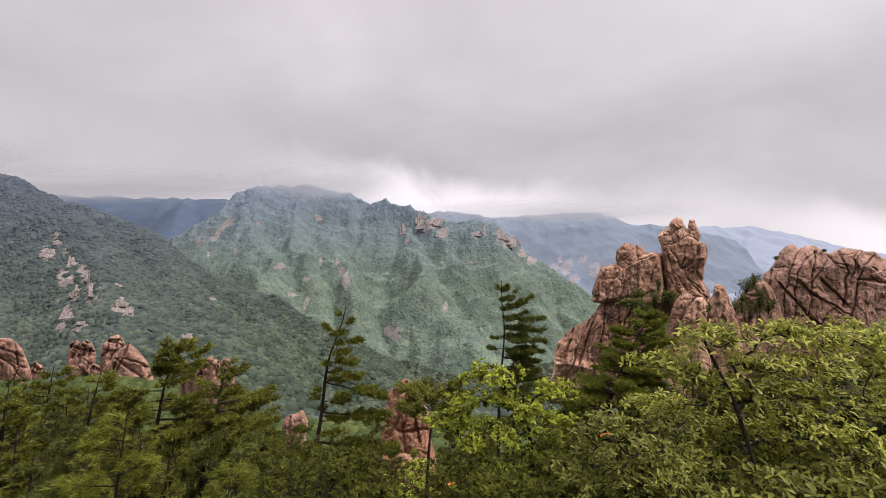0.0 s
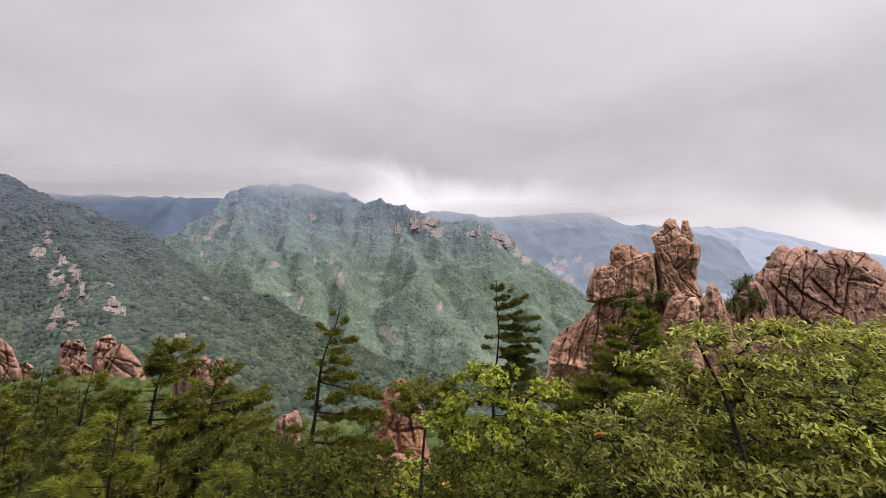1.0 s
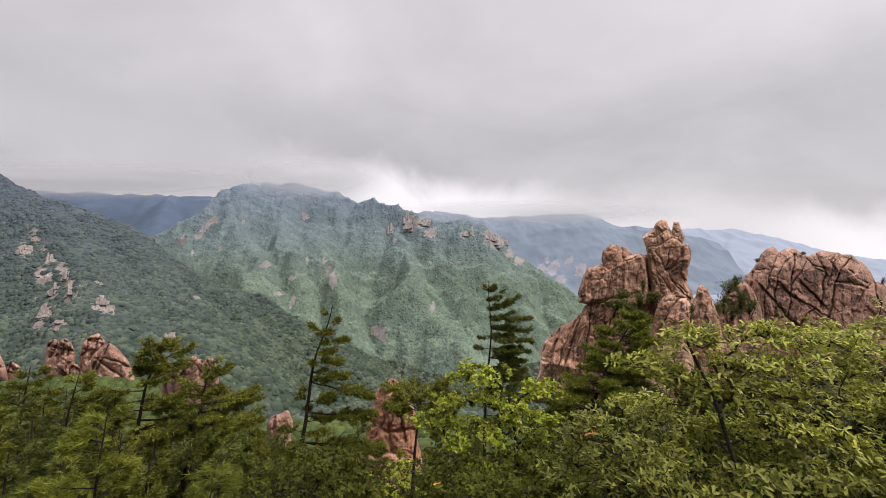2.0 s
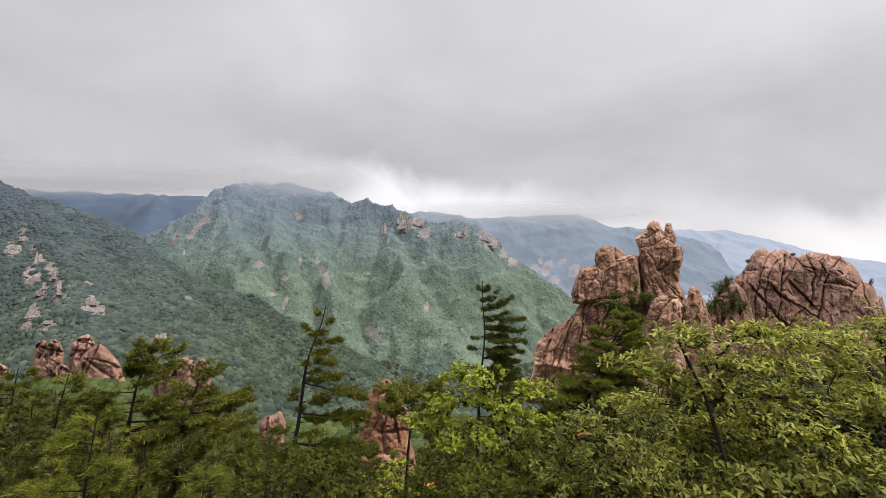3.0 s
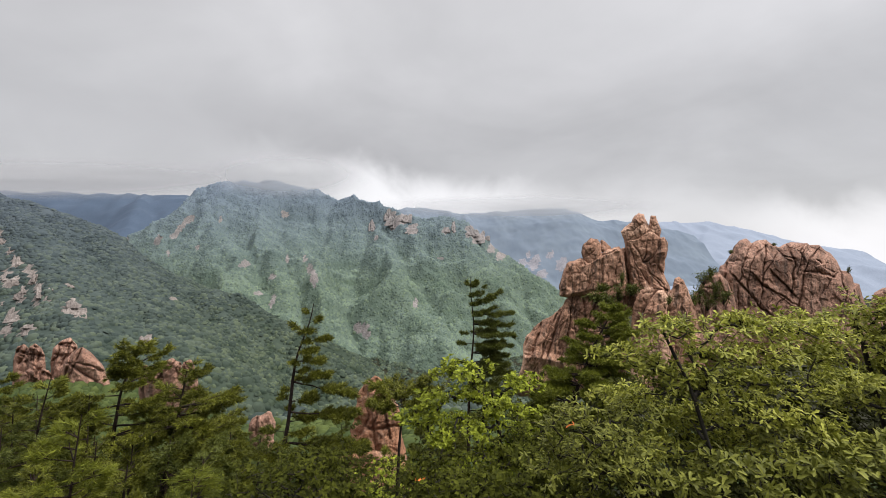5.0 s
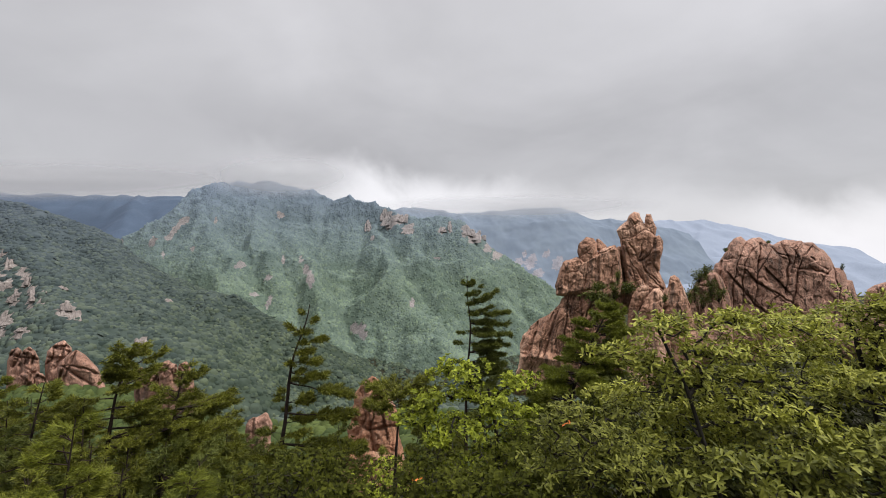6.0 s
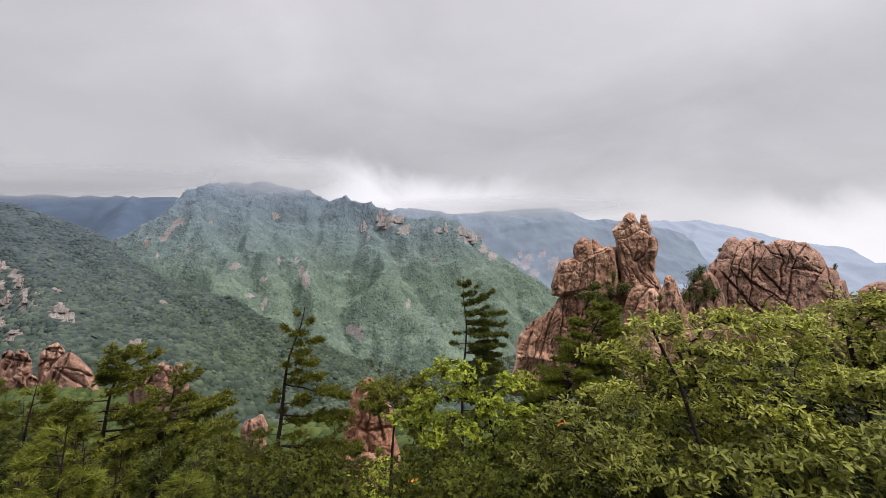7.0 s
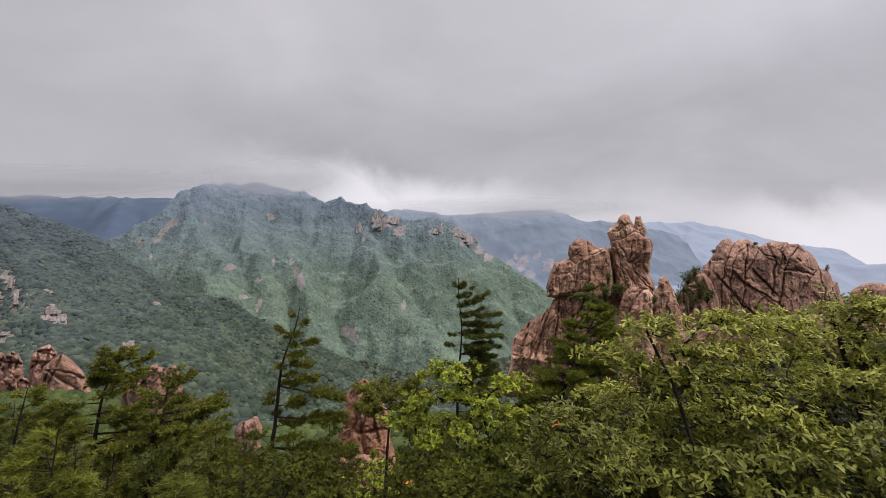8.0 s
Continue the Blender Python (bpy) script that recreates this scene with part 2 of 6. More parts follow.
# Far granite, paled and blued in the colour itself to stand for haze.
ROCK_HAZE_PALE = rock_material("granite_pale_haze", (0.145, 0.15, 0.172), (0.18, 0.176, 0.195), (0.215, 0.205, 0.218), (0.16, 0.165, 0.188), 14.0, 0.2)
SOIL = soil_material("forest_floor", (0.008, 0.009, 0.004), (0.022, 0.021, 0.011), 0.3)


# ---- mesh tools ----
def hashed(ix, iy, iz, seed):
    n = (ix * 374761393 + iy * 668265263 + iz * 2147483647 + seed * 974711) & 0xFFFFFFFF
    n = ((n ^ (n >> 13)) * 1274126177) & 0xFFFFFFFF
    return ((n ^ (n >> 16)) & 0xFFFFFF) / float(0xFFFFFF)


def value_noise(p, seed=0):
    """Smooth noise, about -1 to 1, for an array of points."""
    i = np.floor(p).astype(np.int64)
    f = p - i
    f = f * f * (3 - 2 * f)
    total = 0.0
    for dx in (0, 1):
        for dy in (0, 1):
            for dz in (0, 1):
                w = (f[:, 0] if dx else 1 - f[:, 0]) * (f[:, 1] if dy else 1 - f[:, 1]) * (f[:, 2] if dz else 1 - f[:, 2])
                total = total + w * hashed(i[:, 0] + dx, i[:, 1] + dy, i[:, 2] + dz, seed)
    return total * 2 - 1


def fbm(p, octaves=4, gain=0.5, seed=0, ridged=False):
    total, amp = 0.0, 1.0
    for o in range(octaves):
        n = value_noise(p * 2.03 ** o + o * 17.3, seed + o)
        total = total + amp * ((1 - 2 * np.abs(n)) if ridged else n)
        amp *= gain
    return total


def cracks(p, seed=0):
    """Distance to the nearest joint between blocks of a jittered lattice, and a random number of the block."""
    i = np.floor(p).astype(np.int64)
    best = np.full((len(p), 2), 9.0)
    who = np.zeros(len(p))
    for dx in (-1, 0, 1):
        for dy in (-1, 0, 1):
            for dz in (-1, 0, 1):
                c = i + (dx, dy, dz)
                s = c + 0.1 + 0.8 * np.stack([hashed(c[:, 0], c[:, 1], c[:, 2], seed + k) for k in (1, 2, 3)], 1)
                d = np.linalg.norm(p - s, axis=1)
                near = d < best[:, 0]
                best[:, 1] = np.where(near, best[:, 0], np.minimum(best[:, 1], d))
                who = np.where(near, hashed(c[:, 0], c[:, 1], c[:, 2], seed + 9), who)
                best[:, 0] = np.where(near, d, best[:, 0])
    return best[:, 1] - best[:, 0], who


def mesh_from(name, verts, faces, mat, smooth=True):
    """A mesh from arrays of corners and of triangles or quads."""
    me = bpy.data.meshes.new(name)
    verts, faces = np.asarray(verts, np.float32), np.asarray(faces, np.int32)
    k = faces.shape[1]
    me.vertices.add(len(verts))
    me.vertices.foreach_set("co", verts.ravel())
    me.loops.add(faces.size)
    me.loops.foreach_set("vertex_index", faces.ravel())
    me.polygons.add(len(faces))
    me.polygons.foreach_set("loop_start", np.arange(0, faces.size, k, dtype=np.int32))
    me.polygons.foreach_set("loop_total", np.full(len(faces), k, np.int32))
    me.polygons.foreach_set("use_smooth", np.full(len(faces), smooth))
    me.update(calc_edges=True)
    me.materials.append(mat)
    return me


def part(name, verts, faces, mat, parent, label="", smooth=True):
    ob = new(name, mesh_from(name, verts, faces, mat, smooth))
    ob.parent = parent
    return tagged(ob, label)


def sight(u, v, d):
    """The place at d metres ahead, u to the right and v up for each metre, seen from the lookout."""
    return np.array((u * d, d, 1.7 + v * d))


def grid_faces(nu, nv, wrap=False):
    i, j = np.meshgrid(np.arange(nv - 1), np.arange(nu if wrap else nu - 1), indexing="ij")
    a = i * nu + j
    b = i * nu + (j + 1) % nu
    return np.stack([a, b, b + nu, a + nu], -1).reshape(-1, 4)


def frusta(p0, p1, r0, r1, sides):
    """Tapered sticks between pairs of points, in one array."""
    p0, p1 = np.asarray(p0, float), np.asarray(p1, float)
    way = p1 - p0
    way /= np.linalg.norm(way, axis=1, keepdims=True) + 1e-9
    ref = np.where(np.abs(way[:, 2:3]) > 0.9, np.array([[1.0, 0, 0]]), np.array([[0, 0, 1.0]]))
    a = np.cross(way, ref)
    a /= np.linalg.norm(a, axis=1, keepdims=True) + 1e-9
    b = np.cross(way, a)
    ang = np.arange(sides) * 2 * np.pi / sides
    ring = a[:, None] * np.cos(ang)[None, :, None] + b[:, None] * np.sin(ang)[None, :, None]
    v0 = p0[:, None] + ring * np.asarray(r0)[:, None, None]
    v1 = p1[:, None] + ring * np.asarray(r1)[:, None, None]
    v = np.concatenate([v0, v1], 1).reshape(-1, 3)
    k = np.arange(sides)
    q = np.stack([k, (k + 1) % sides, (k + 1) % sides + sides, k + sides], -1)
    f = (np.arange(len(p0)) * 2 * sides)[:, None, None] + q[None]
    return v, f.reshape(-1, 4)


def scattered(template, tris, pos, way, up, size):
    """Copies of a small template (x side, y along, z up) at many places, in one array."""
    way = way / (np.linalg.norm(way, axis=1, keepdims=True) + 1e-9)
    side = np.cross(way, up)
    side /= np.linalg.norm(side, axis=1, keepdims=True) + 1e-9
    top = np.cross(side, way)
    t = template[None] * np.asarray(size)[:, None, None]
    v = pos[:, None] + t[:, :, 0:1] * side[:, None] + t[:, :, 1:2] * way[:, None] + t[:, :, 2:3] * top[:, None]
    f = (np.arange(len(pos)) * len(template))[:, None, None] + tris[None]
    return v.reshape(-1, 3), f.reshape(-1, 3)


def joined(pieces):
    vs, fs, n = [], [], 0
    for v, f in pieces:
        vs.append(v)
        fs.append(f + n)
        n += len(v)
    return np.concatenate(vs), np.concatenate(fs)


# ---- ground ----
G_D = (0, 1.5, 4, 8, 18, 35, 60, 110, 200, 400, 800, 1000, 1500, 4900)
G_Z = (0, 0, -1.7, -4.6, -10.0, -18.0, -27, -44, -78, -150, -300, -345, -360, -380)


def ground_height(x, y):
    d = np.hypot(x, y)
    z = np.interp(d, G_D, G_Z)
    ahead = 1 / (1 + np.exp(-y / np.maximum(d * 0.15, 0.4)))
    z = np.where(d > 1.5, z * ahead, z)
    p = np.stack([x, y, 0 * x], -1)
    return z + fbm(p * 0.05, 3, 0.5, 4) * np.clip(d * 0.02, 0, 3) + fbm(p * 0.5, 3, 0.5, 5) * np.clip(d * 0.03, 0, 0.25)


def build_ground():
    ang = np.concatenate([np.radians(np.arange(-65, 65, 0.5)), np.radians(np.arange(65, 295, 3))])
    rad = np.concatenate([[0.0], np.geomspace(0.4, 4900, 120)])
    a, r = np.meshgrid(ang, rad)
    x, y = (np.sin(a) * r).ravel(), (np.cos(a) * r).ravel()
    v = np.stack([x, y, ground_height(x, y)], -1)
    ob = new("ground", mesh_from("ground", v, grid_faces(len(ang), len(rad), True), SOIL))
    tagged(ob, "steep forest floor of dark soil and litter falling into a valley", "ground", kind="structure")


build_ground()


# ---- mountains ----
# bare rock on the slopes: slopes to the right and up, half width, half height, slant
FAR_ROCKS = [(-0.8397, -0.031, 0.01, 0.0154, 0.1), (-0.8141, -0.0462, 0.01, 0.0118, 0.1), (-0.8054, -0.0648, 0.0077, 0.0177, 0.2), (-0.7982, -0.096, 0.0094, 0.0248, 0.1), (-0.8613, -0.0576, 0.0083, 0.013, 0.2), (-0.8558, -0.0763, 0.0136, 0.0106, 0), (-0.8412, -0.0689, 0.0071, 0.0106, 0.3), (-0.834, -0.1017, 0.01, 0.0118, 0), (-0.8944, -0.0098, 0.0154, 0.0165, 0.1), (-0.8718, 0.0316, 0.0065, 0.0089, 0), (-0.8685, 0.0141, 0.0089, 0.0083, 0), (-0.8512, -0.0056, 0.0053, 0.01, 0), (-0.8485, -0.1498, 0.0136, 0.0195, 0.5), (-0.8571, -0.1752, 0.0106, 0.0148, 0.4), (-0.8278, -0.181, 0.01, 0.0154, 0.4), (-0.8137, -0.1686, 0.0148, 0.0071, 0.3), (-0.7276, -0.1198, 0.0094, 0.0142, 0), (-0.7155, -0.1369, 0.0136, 0.0165, 0.2), (-0.7396, -0.1329, 0.0106, 0.0089, 0), (-0.577, -0.1979, 0.0124, 0.0118, 0), (-0.5199, -0.113, 0.0065, 0.0047, 0), (-0.867, -0.1159, 0.0053, 0.0071, 0), (-0.7343, -0.0817, 0.0071, 0.0053, 0), (-0.7704, -0.0903, 0.0041, 0.0053, 0), (-0.8259, -0.0892, 0.0059, 0.0106, 0), (-0.7791, -0.1107, 0.0077, 0.0041, 0)]
FAR_RIBS = [(-0.5037, 0.0395, 0.0077, 0.0148, 0.8), (-0.4869, 0.0586, 0.0106, 0.01, 0.8), (-0.5165, 0.0239, 0.01, 0.0065, 0.6), (-0.5495, 0.0145, 0.0089, 0.0112, 0.3), (-0.5298, -0.013, 0.0047, 0.0071, 0), (-0.6151, 0.0152, 0.0047, 0.0077, 0.1), (-0.467, -0.0023, 0.0047, 0.0053, 0), (-0.049, 0.0669, 0.0129, 0.0149, 0.2), (-0.0386, 0.0528, 0.0142, 0.0162, 0.3), (-0.0155, 0.062, 0.0117, 0.0155, 0.2), (-0.0011, 0.0362, 0.0142, 0.0123, 0.4), (0.1315, 0.0307, 0.0142, 0.0149, 0.2), (0.1453, 0.0152, 0.0142, 0.0129, 0.2), (0.1656, 0.0218, 0.0129, 0.011, 0.1), (0.1829, -0.0042, 0.0123, 0.0168, 0.4), (0.2027, -0.0236, 0.0129, 0.0142, 0.5), (-0.0905, 0.042, 0.0052, 0.0142, 0), (-0.0808, 0.0183, 0.0045, 0.0065, 0), (-0.3674, -0.0389, 0.0117, 0.0084, 0), (-0.3085, -0.0667, 0.011, 0.0071, 0.6), (-0.2268, -0.0498, 0.0071, 0.0142, 0), (-0.2191, -0.0722, 0.0084, 0.0181, 0), (-0.2383, -0.0294, 0.0052, 0.0091, 0), (-0.3397, -0.1036, 0.0091, 0.0045, 0), (-0.3083, -0.1202, 0.0058, 0.0142, 0.4), (-0.1168, -0.1859, 0.0181, 0.0129, 0), (-0.1059, -0.1975, 0.0117, 0.0097, 0), (0.0754, 0.0316, 0.0117, 0.0084, 0), (0.0936, 0.0382, 0.0045, 0.0142, 0), (-0.4188, 0.0604, 0.0045, 0.0078, 0), (-0.2816, 0.0712, 0.0097, 0.0078, 0), (0.064, -0.0294, 0.0071, 0.0045, 0), (-0.3149, -0.1871, 0.0084, 0.0039, 0), (0.0062, -0.13, 0.0058, 0.0129, 0), (-0.2761, -0.0277, 0.0052, 0.0078, 0)]
FAR_CLIFFS = [(0.2798, -0.0422, 0.0127, 0.0181, 0.3), (0.2967, -0.0673, 0.0136, 0.0122, 0.4), (0.3431, -0.0465, 0.0136, 0.0172, 0.1), (0.315, -0.0246, 0.009, 0.01, 0.2), (0.2511, -0.0414, 0.01, 0.009, 0.2), (0.2649, -0.0239, 0.0059, 0.009, 0.1)]


def bare_rock(x, y, z, patches, seed):
    """Where the slope is bare: ragged patches as seen from the lookout."""
    u, v = x / y, (z - 1.7) / y
    rag = 0.55 * fbm(np.stack([x, y, z], -1) / 22, 3, 0.6, seed)
    out = np.zeros(len(x), bool)
    for pu, pv, w, h, slant in patches:
        out |= ((u - pu - slant * (v - pv)) / w) ** 2 + ((v - pv) / h) ** 2 + rag < 1
    return out


def ridge_height(x, y, spines, steep, seed, rough=1.0):
    p = np.stack([x, y, 0 * x], -1)
    wx, wy = x + 60 * rough * fbm(p / 420, 3, 0.5, seed), y + 60 * rough * fbm(p / 420, 3, 0.5, seed + 5)
    h, blunt = np.full(len(x), -9999.0), 9.0
    for spine in spines:
        pts = np.array([sight(*s) for s in spine])
        for a, b in zip(pts[:-1], pts[1:]):
            ab = b[:2] - a[:2]
            t = np.clip(((wx - a[0]) * ab[0] + (wy - a[1]) * ab[1]) / (ab @ ab), 0, 1)
            d = np.hypot(wx - a[0] - t * ab[0], wy - a[1] - t * ab[1])
            here = a[2] + t * (b[2] - a[2]) - steep * (np.sqrt(d * d + 400) - 20) - 0.00003 * d * d
            mix = np.clip(0.5 + 0.5 * (here - h) / blunt, 0, 1)
            h = h + (here - h) * mix + blunt * mix * (1 - mix) * 0.5
    gully = fbm(p / 190, 4, 0.5, seed + 9, True)
    return h + rough * (26 * gully + 5 * fbm(p / 45, 3, 0.5, seed + 11)) - 2 * rough


CROWN = np.array([(0, 0, 0.52)] + [(0.6 * math.cos(i * 1.2566), 0.6 * math.sin(i * 1.2566), 0.36) for i in range(5)]
                 + [(1.05 * math.cos(i * 1.2566 + 0.63), 1.05 * math.sin(i * 1.2566 + 0.63), -0.35) for i in range(5)])
DOME = np.array([(0, 0, 0.5)] + [(math.cos(i * 1.0472), math.sin(i * 1.0472), -0.3) for i in range(6)])
DOME_TRIS = np.array([(0, 1 + i, 1 + (i + 1) % 6) for i in range(6)])
CROWN_TRIS = np.array([(0, 1 + i, 1 + (i + 1) % 5) for i in range(5)] + [(1 + i, 6 + i, 1 + (i + 1) % 5) for i in range(5)]
                      + [(1 + (i + 1) % 5, 6 + i, 6 + (i + 1) % 5) for i in range(5)])


def woods(name, pts, radius, mat, label, seed, tall=1.0, stand=(0.0, 0.0, 1.0)):
    """Far woods: many small uneven crowns, one object."""
    rng = np.random.default_rng(seed)
    n = len(pts)
    ang = rng.uniform(0, 6.28, n)
    way = np.stack([np.cos(ang), np.sin(ang), rng.normal(0, 0.1, n)], -1)
    up = stand + rng.normal(0, 0.12, (n, 3))
    way = way - up * (np.sum(way * up, axis=1) / np.sum(up * up, axis=1))[:, None]
    shape, tris = (DOME, DOME_TRIS) if np.mean(np.hypot(pts[:, 0], pts[:, 1])) > 1300 else (CROWN, CROWN_TRIS)
    v, f = scattered(shape * (1, 1, tall), tris, pts, way, up, radius * rng.lognormal(0, 0.3, n))
    v = v + rng.normal(0, 0.09, v.shape) * np.mean(radius)
    ob = new(name, mesh_from(name, v, f, mat, True))
    return tagged(ob, label, "forest", kind="stuff")


def mountain(label, spines, box, step, steep, seed, mat, crown, spacing, wood_label, rough=1.0, tall=0.9, bare=(), rock=None):
    x0, x1, y0, y1 = box
    xs, ys = np.arange(x0, x1, step), np.arange(y0, y1, step)
    gx, gy = np.meshgrid(xs, ys)
    x, y = gx.ravel(), gy.ravel()
    z = ridge_height(x, y, spines, steep, seed, rough)
    floor = ground_height(x, y) - 12
    low = z < floor
    z = np.where(low, floor, z)
    f = grid_faces(len(xs), len(ys))
    f = f[~low[f].all(axis=1)]
    used = np.unique(f)
    remap = np.full(len(x), -1)
    remap[used] = np.arange(len(used))
    v = np.stack([x, y, z], -1)
    ob = new("mountain", mesh_from("mountain", v[used], remap[f], mat))
    tagged(ob, label, "mountain", kind="structure")
    if rock:
        ob.data.materials.append(rock)
        mid = v[used][remap[f]].mean(axis=1)
        ob.data.polygons.foreach_set("material_index", bare_rock(mid[:, 0], mid[:, 1], mid[:, 2], bare, seed).astype(np.int32))
    if not spacing:
        return ob
    # crowns on the slopes that face the lookout
    rng = np.random.default_rng(seed)
    n = int((x1 - x0) * (y1 - y0) / spacing ** 2)
    px, py = rng.uniform(x0, x1, n), rng.uniform(y0, y1, n)
    e = 6.0
    pz = ridge_height(px, py, spines, steep, seed, rough)
    sx = (ridge_height(px + e, py, spines, steep, seed, rough) - pz) / e
    sy = (ridge_height(px, py + e, spines, steep, seed, rough) - pz) / e
    facing = (sx * px + sy * py - pz) > -0.10 * np.hypot(px, py)
    inview = (np.abs(px / py) < 1.25) & (pz > ground_height(px, py)) & facing
    if rock:
        inview &= ~bare_rock(px, py, pz, bare, seed)
    pts = np.stack([px, py, pz], -1)[inview]
    lean = np.stack([-0.8 * sx, -0.8 * sy, np.ones(n)], -1)[inview]
    woods("forest", pts + (0, 0, crown * 0.1), np.full(len(pts), crown), mat, wood_label, seed + 1, tall, lean)
    return ob


MAIN = [
    [(-0.6173, -0.0497, 1950), (-0.5089, 0.0446, 2100), (-0.426, 0.1097, 2200), (-0.3776, 0.1339, 2260), (-0.3048, 0.1327, 2300), (-0.2347, 0.1199, 2300), (-0.2028, 0.111, 2300), (-0.1582, 0.0969, 2300), (-0.1199, 0.0995, 2250), (-0.0561, 0.0778, 2200),
     (0.0077, 0.0599, 2150), (0.0842, 0.0446, 2100), (0.1416, 0.037, 2050), (0.199, -0.014, 1950), (0.2755, -0.0651, 1850), (0.352, -0.1416, 1750), (0.4031, -0.2156, 1700)],
    [(-0.273, 0.1033, 2250), (-0.2347, -0.0268, 1880), (-0.2117, -0.0982, 1680), (-0.1722, -0.1607, 1500), (-0.1008, -0.264, 1250)],
    [(-0.0625, 0.0714, 2180), (-0.0421, 0.0217, 2000), (-0.0026, -0.0638, 1760), (0.0651, -0.1607, 1500), (0.111, -0.2513, 1280)],
    [(0.0204, 0.0523, 2130), (0.0395, 0.0013, 1980), (0.0995, -0.0918, 1720), (0.1352, -0.1773, 1500)],
    [(0.1416, 0.0293, 2030), (0.1862, -0.0816, 1780), (0.2436, -0.2028, 1500)],
    [(-0.426, 0.1084, 2180), (-0.4107, 0.014, 1880), (-0.375, -0.088, 1620), (-0.3367, -0.1901, 1400)],
    [(-0.1582, 0.0906, 2280), (-0.1327, 0.0013, 2020), (-0.088, -0.1008, 1760), (-0.0497, -0.1926, 1530)],
    [(-0.3367, 0.1224, 2290), (-0.324, 0.014, 1960), (-0.301, -0.0753, 1720), (-0.273, -0.1518, 1520)],
    [(-0.5089, 0.0497, 2100), (-0.4898, -0.037, 1850), (-0.4579, -0.1327, 1600)],
    [(0.2755, -0.0651, 1850), (0.301, -0.1645, 1620), (0.3265, -0.2666, 1400)],
]
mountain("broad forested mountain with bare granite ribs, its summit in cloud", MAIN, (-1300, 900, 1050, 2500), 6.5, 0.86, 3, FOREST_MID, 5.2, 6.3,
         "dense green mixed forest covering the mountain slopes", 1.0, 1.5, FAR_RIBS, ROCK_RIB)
SHOULDER = [
    [(-1.319, 0.2436, 1500), (-1, 0.1543, 1350), (-0.9235, 0.1199, 1300), (-0.8597, 0.0931, 1250), (-0.8087, 0.0676, 1200), (-0.6811, -0.0013, 1120), (-0.5536, -0.0753, 1050), (-0.426, -0.1352, 1000),
     (-0.273, -0.2181, 950), (-0.1582, -0.3176, 900)],
    [(-0.8788, 0.0714, 1180), (-0.8622, 0.0013, 950), (-0.8214, -0.0753, 800), (-0.8342, -0.2156, 560)],
    [(-0.6811, -0.0051, 1100), (-0.6658, -0.1263, 850), (-0.6173, -0.2411, 650)],
    [(-1.191, 0.0523, 1100), (-1.128, -0.0497, 850), (-1.102, -0.2028, 600)],
    [(-0.4898, -0.1135, 1000), (-0.477, -0.2156, 850), (-0.4388, -0.3304, 750)],
]
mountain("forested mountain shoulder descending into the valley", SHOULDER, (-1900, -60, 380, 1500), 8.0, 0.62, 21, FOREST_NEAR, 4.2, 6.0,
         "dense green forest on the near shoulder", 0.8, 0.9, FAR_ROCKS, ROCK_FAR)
FAR_LEFT = [
    [(-1.383, 0.1263, 3300), (-1, 0.1212, 3300), (-0.8087, 0.1161, 3300), (-0.6173, 0.1122, 3250), (-0.4643, 0.1084, 3250), (-0.3367, 0.1033, 3200)],
    [(-0.9235, 0.1212, 3250), (-0.8342, 0.0523, 2800), (-0.7066, -0.0242, 2400), (-0.6684, -0.0753, 2300)],
    [(-0.5791, 0.1161, 3230), (-0.6046, 0.0395, 2750), (-0.6301, -0.0625, 2350)],
]
mountain("dark blue-green ridge under the cloud base", FAR_LEFT, (-4200, -700, 2100, 3500), 20.0, 0.75, 33, FOREST_HAZE_DARK, 0, 0,
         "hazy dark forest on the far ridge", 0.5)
FAR_RIGHT = [
    [(-0.1071, 0.0829, 3600), (0.0204, 0.0778, 3600), (0.1224, 0.0689, 3550), (0.2245, 0.074, 3500), (0.3393, 0.0765, 3500), (0.4031, 0.0561, 3500), (0.4923, 0.0472, 3500), (0.6582, 0.014, 3500)],
    [(0.1224, 0.0651, 3500), (0.148, 0.0013, 3000)],
]
mountain("far hazy forested ridge with pale cliffs", FAR_RIGHT, (-700, 2300, 2300, 3700), 11.0, 0.75, 41, FOREST_HAZE_FAR, 0, 0,
         "hazy blue-green forest on the far ridge", 0.6, 0.9, FAR_CLIFFS, ROCK_HAZE_PALE)
DISTANT = [
    [(0.3776, 0.0395, 4200), (0.4923, 0.0472, 4200), (0.5944, 0.0497, 4150), (0.6964, 0.0485, 4150), (0.7857, 0.0319, 4150), (0.8878, 0.0051, 4100), (0.9898, -0.0102, 4000), (1.168, -0.037, 3900),
     (1.423, -0.0497, 3600)],
    [(0.6964, 0.0459, 4100), (0.6582, -0.0242, 3500)],
    [(0.4031, -0.0179, 3500), (0.5306, -0.0344, 3400), (0.6582, -0.0472, 3300), (0.7857, -0.037, 3300), (0.9133, -0.037, 3300)],
    [(0.4668, -0.1008, 2900), (0.6582, -0.1008, 2850), (0.8495, -0.088, 2800)],
    [(0.6582, -0.0753, 3100), (0.8878, -0.0472, 3200), (1.066, -0.0574, 3100), (1.423, -0.0625, 2800)],
]
mountain("pale blue distant mountain range", DISTANT, (900, 4300, 2500, 4350), 20.0, 0.5, 55, FOREST_HAZE_PALE, 0, 0,
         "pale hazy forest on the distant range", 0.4)


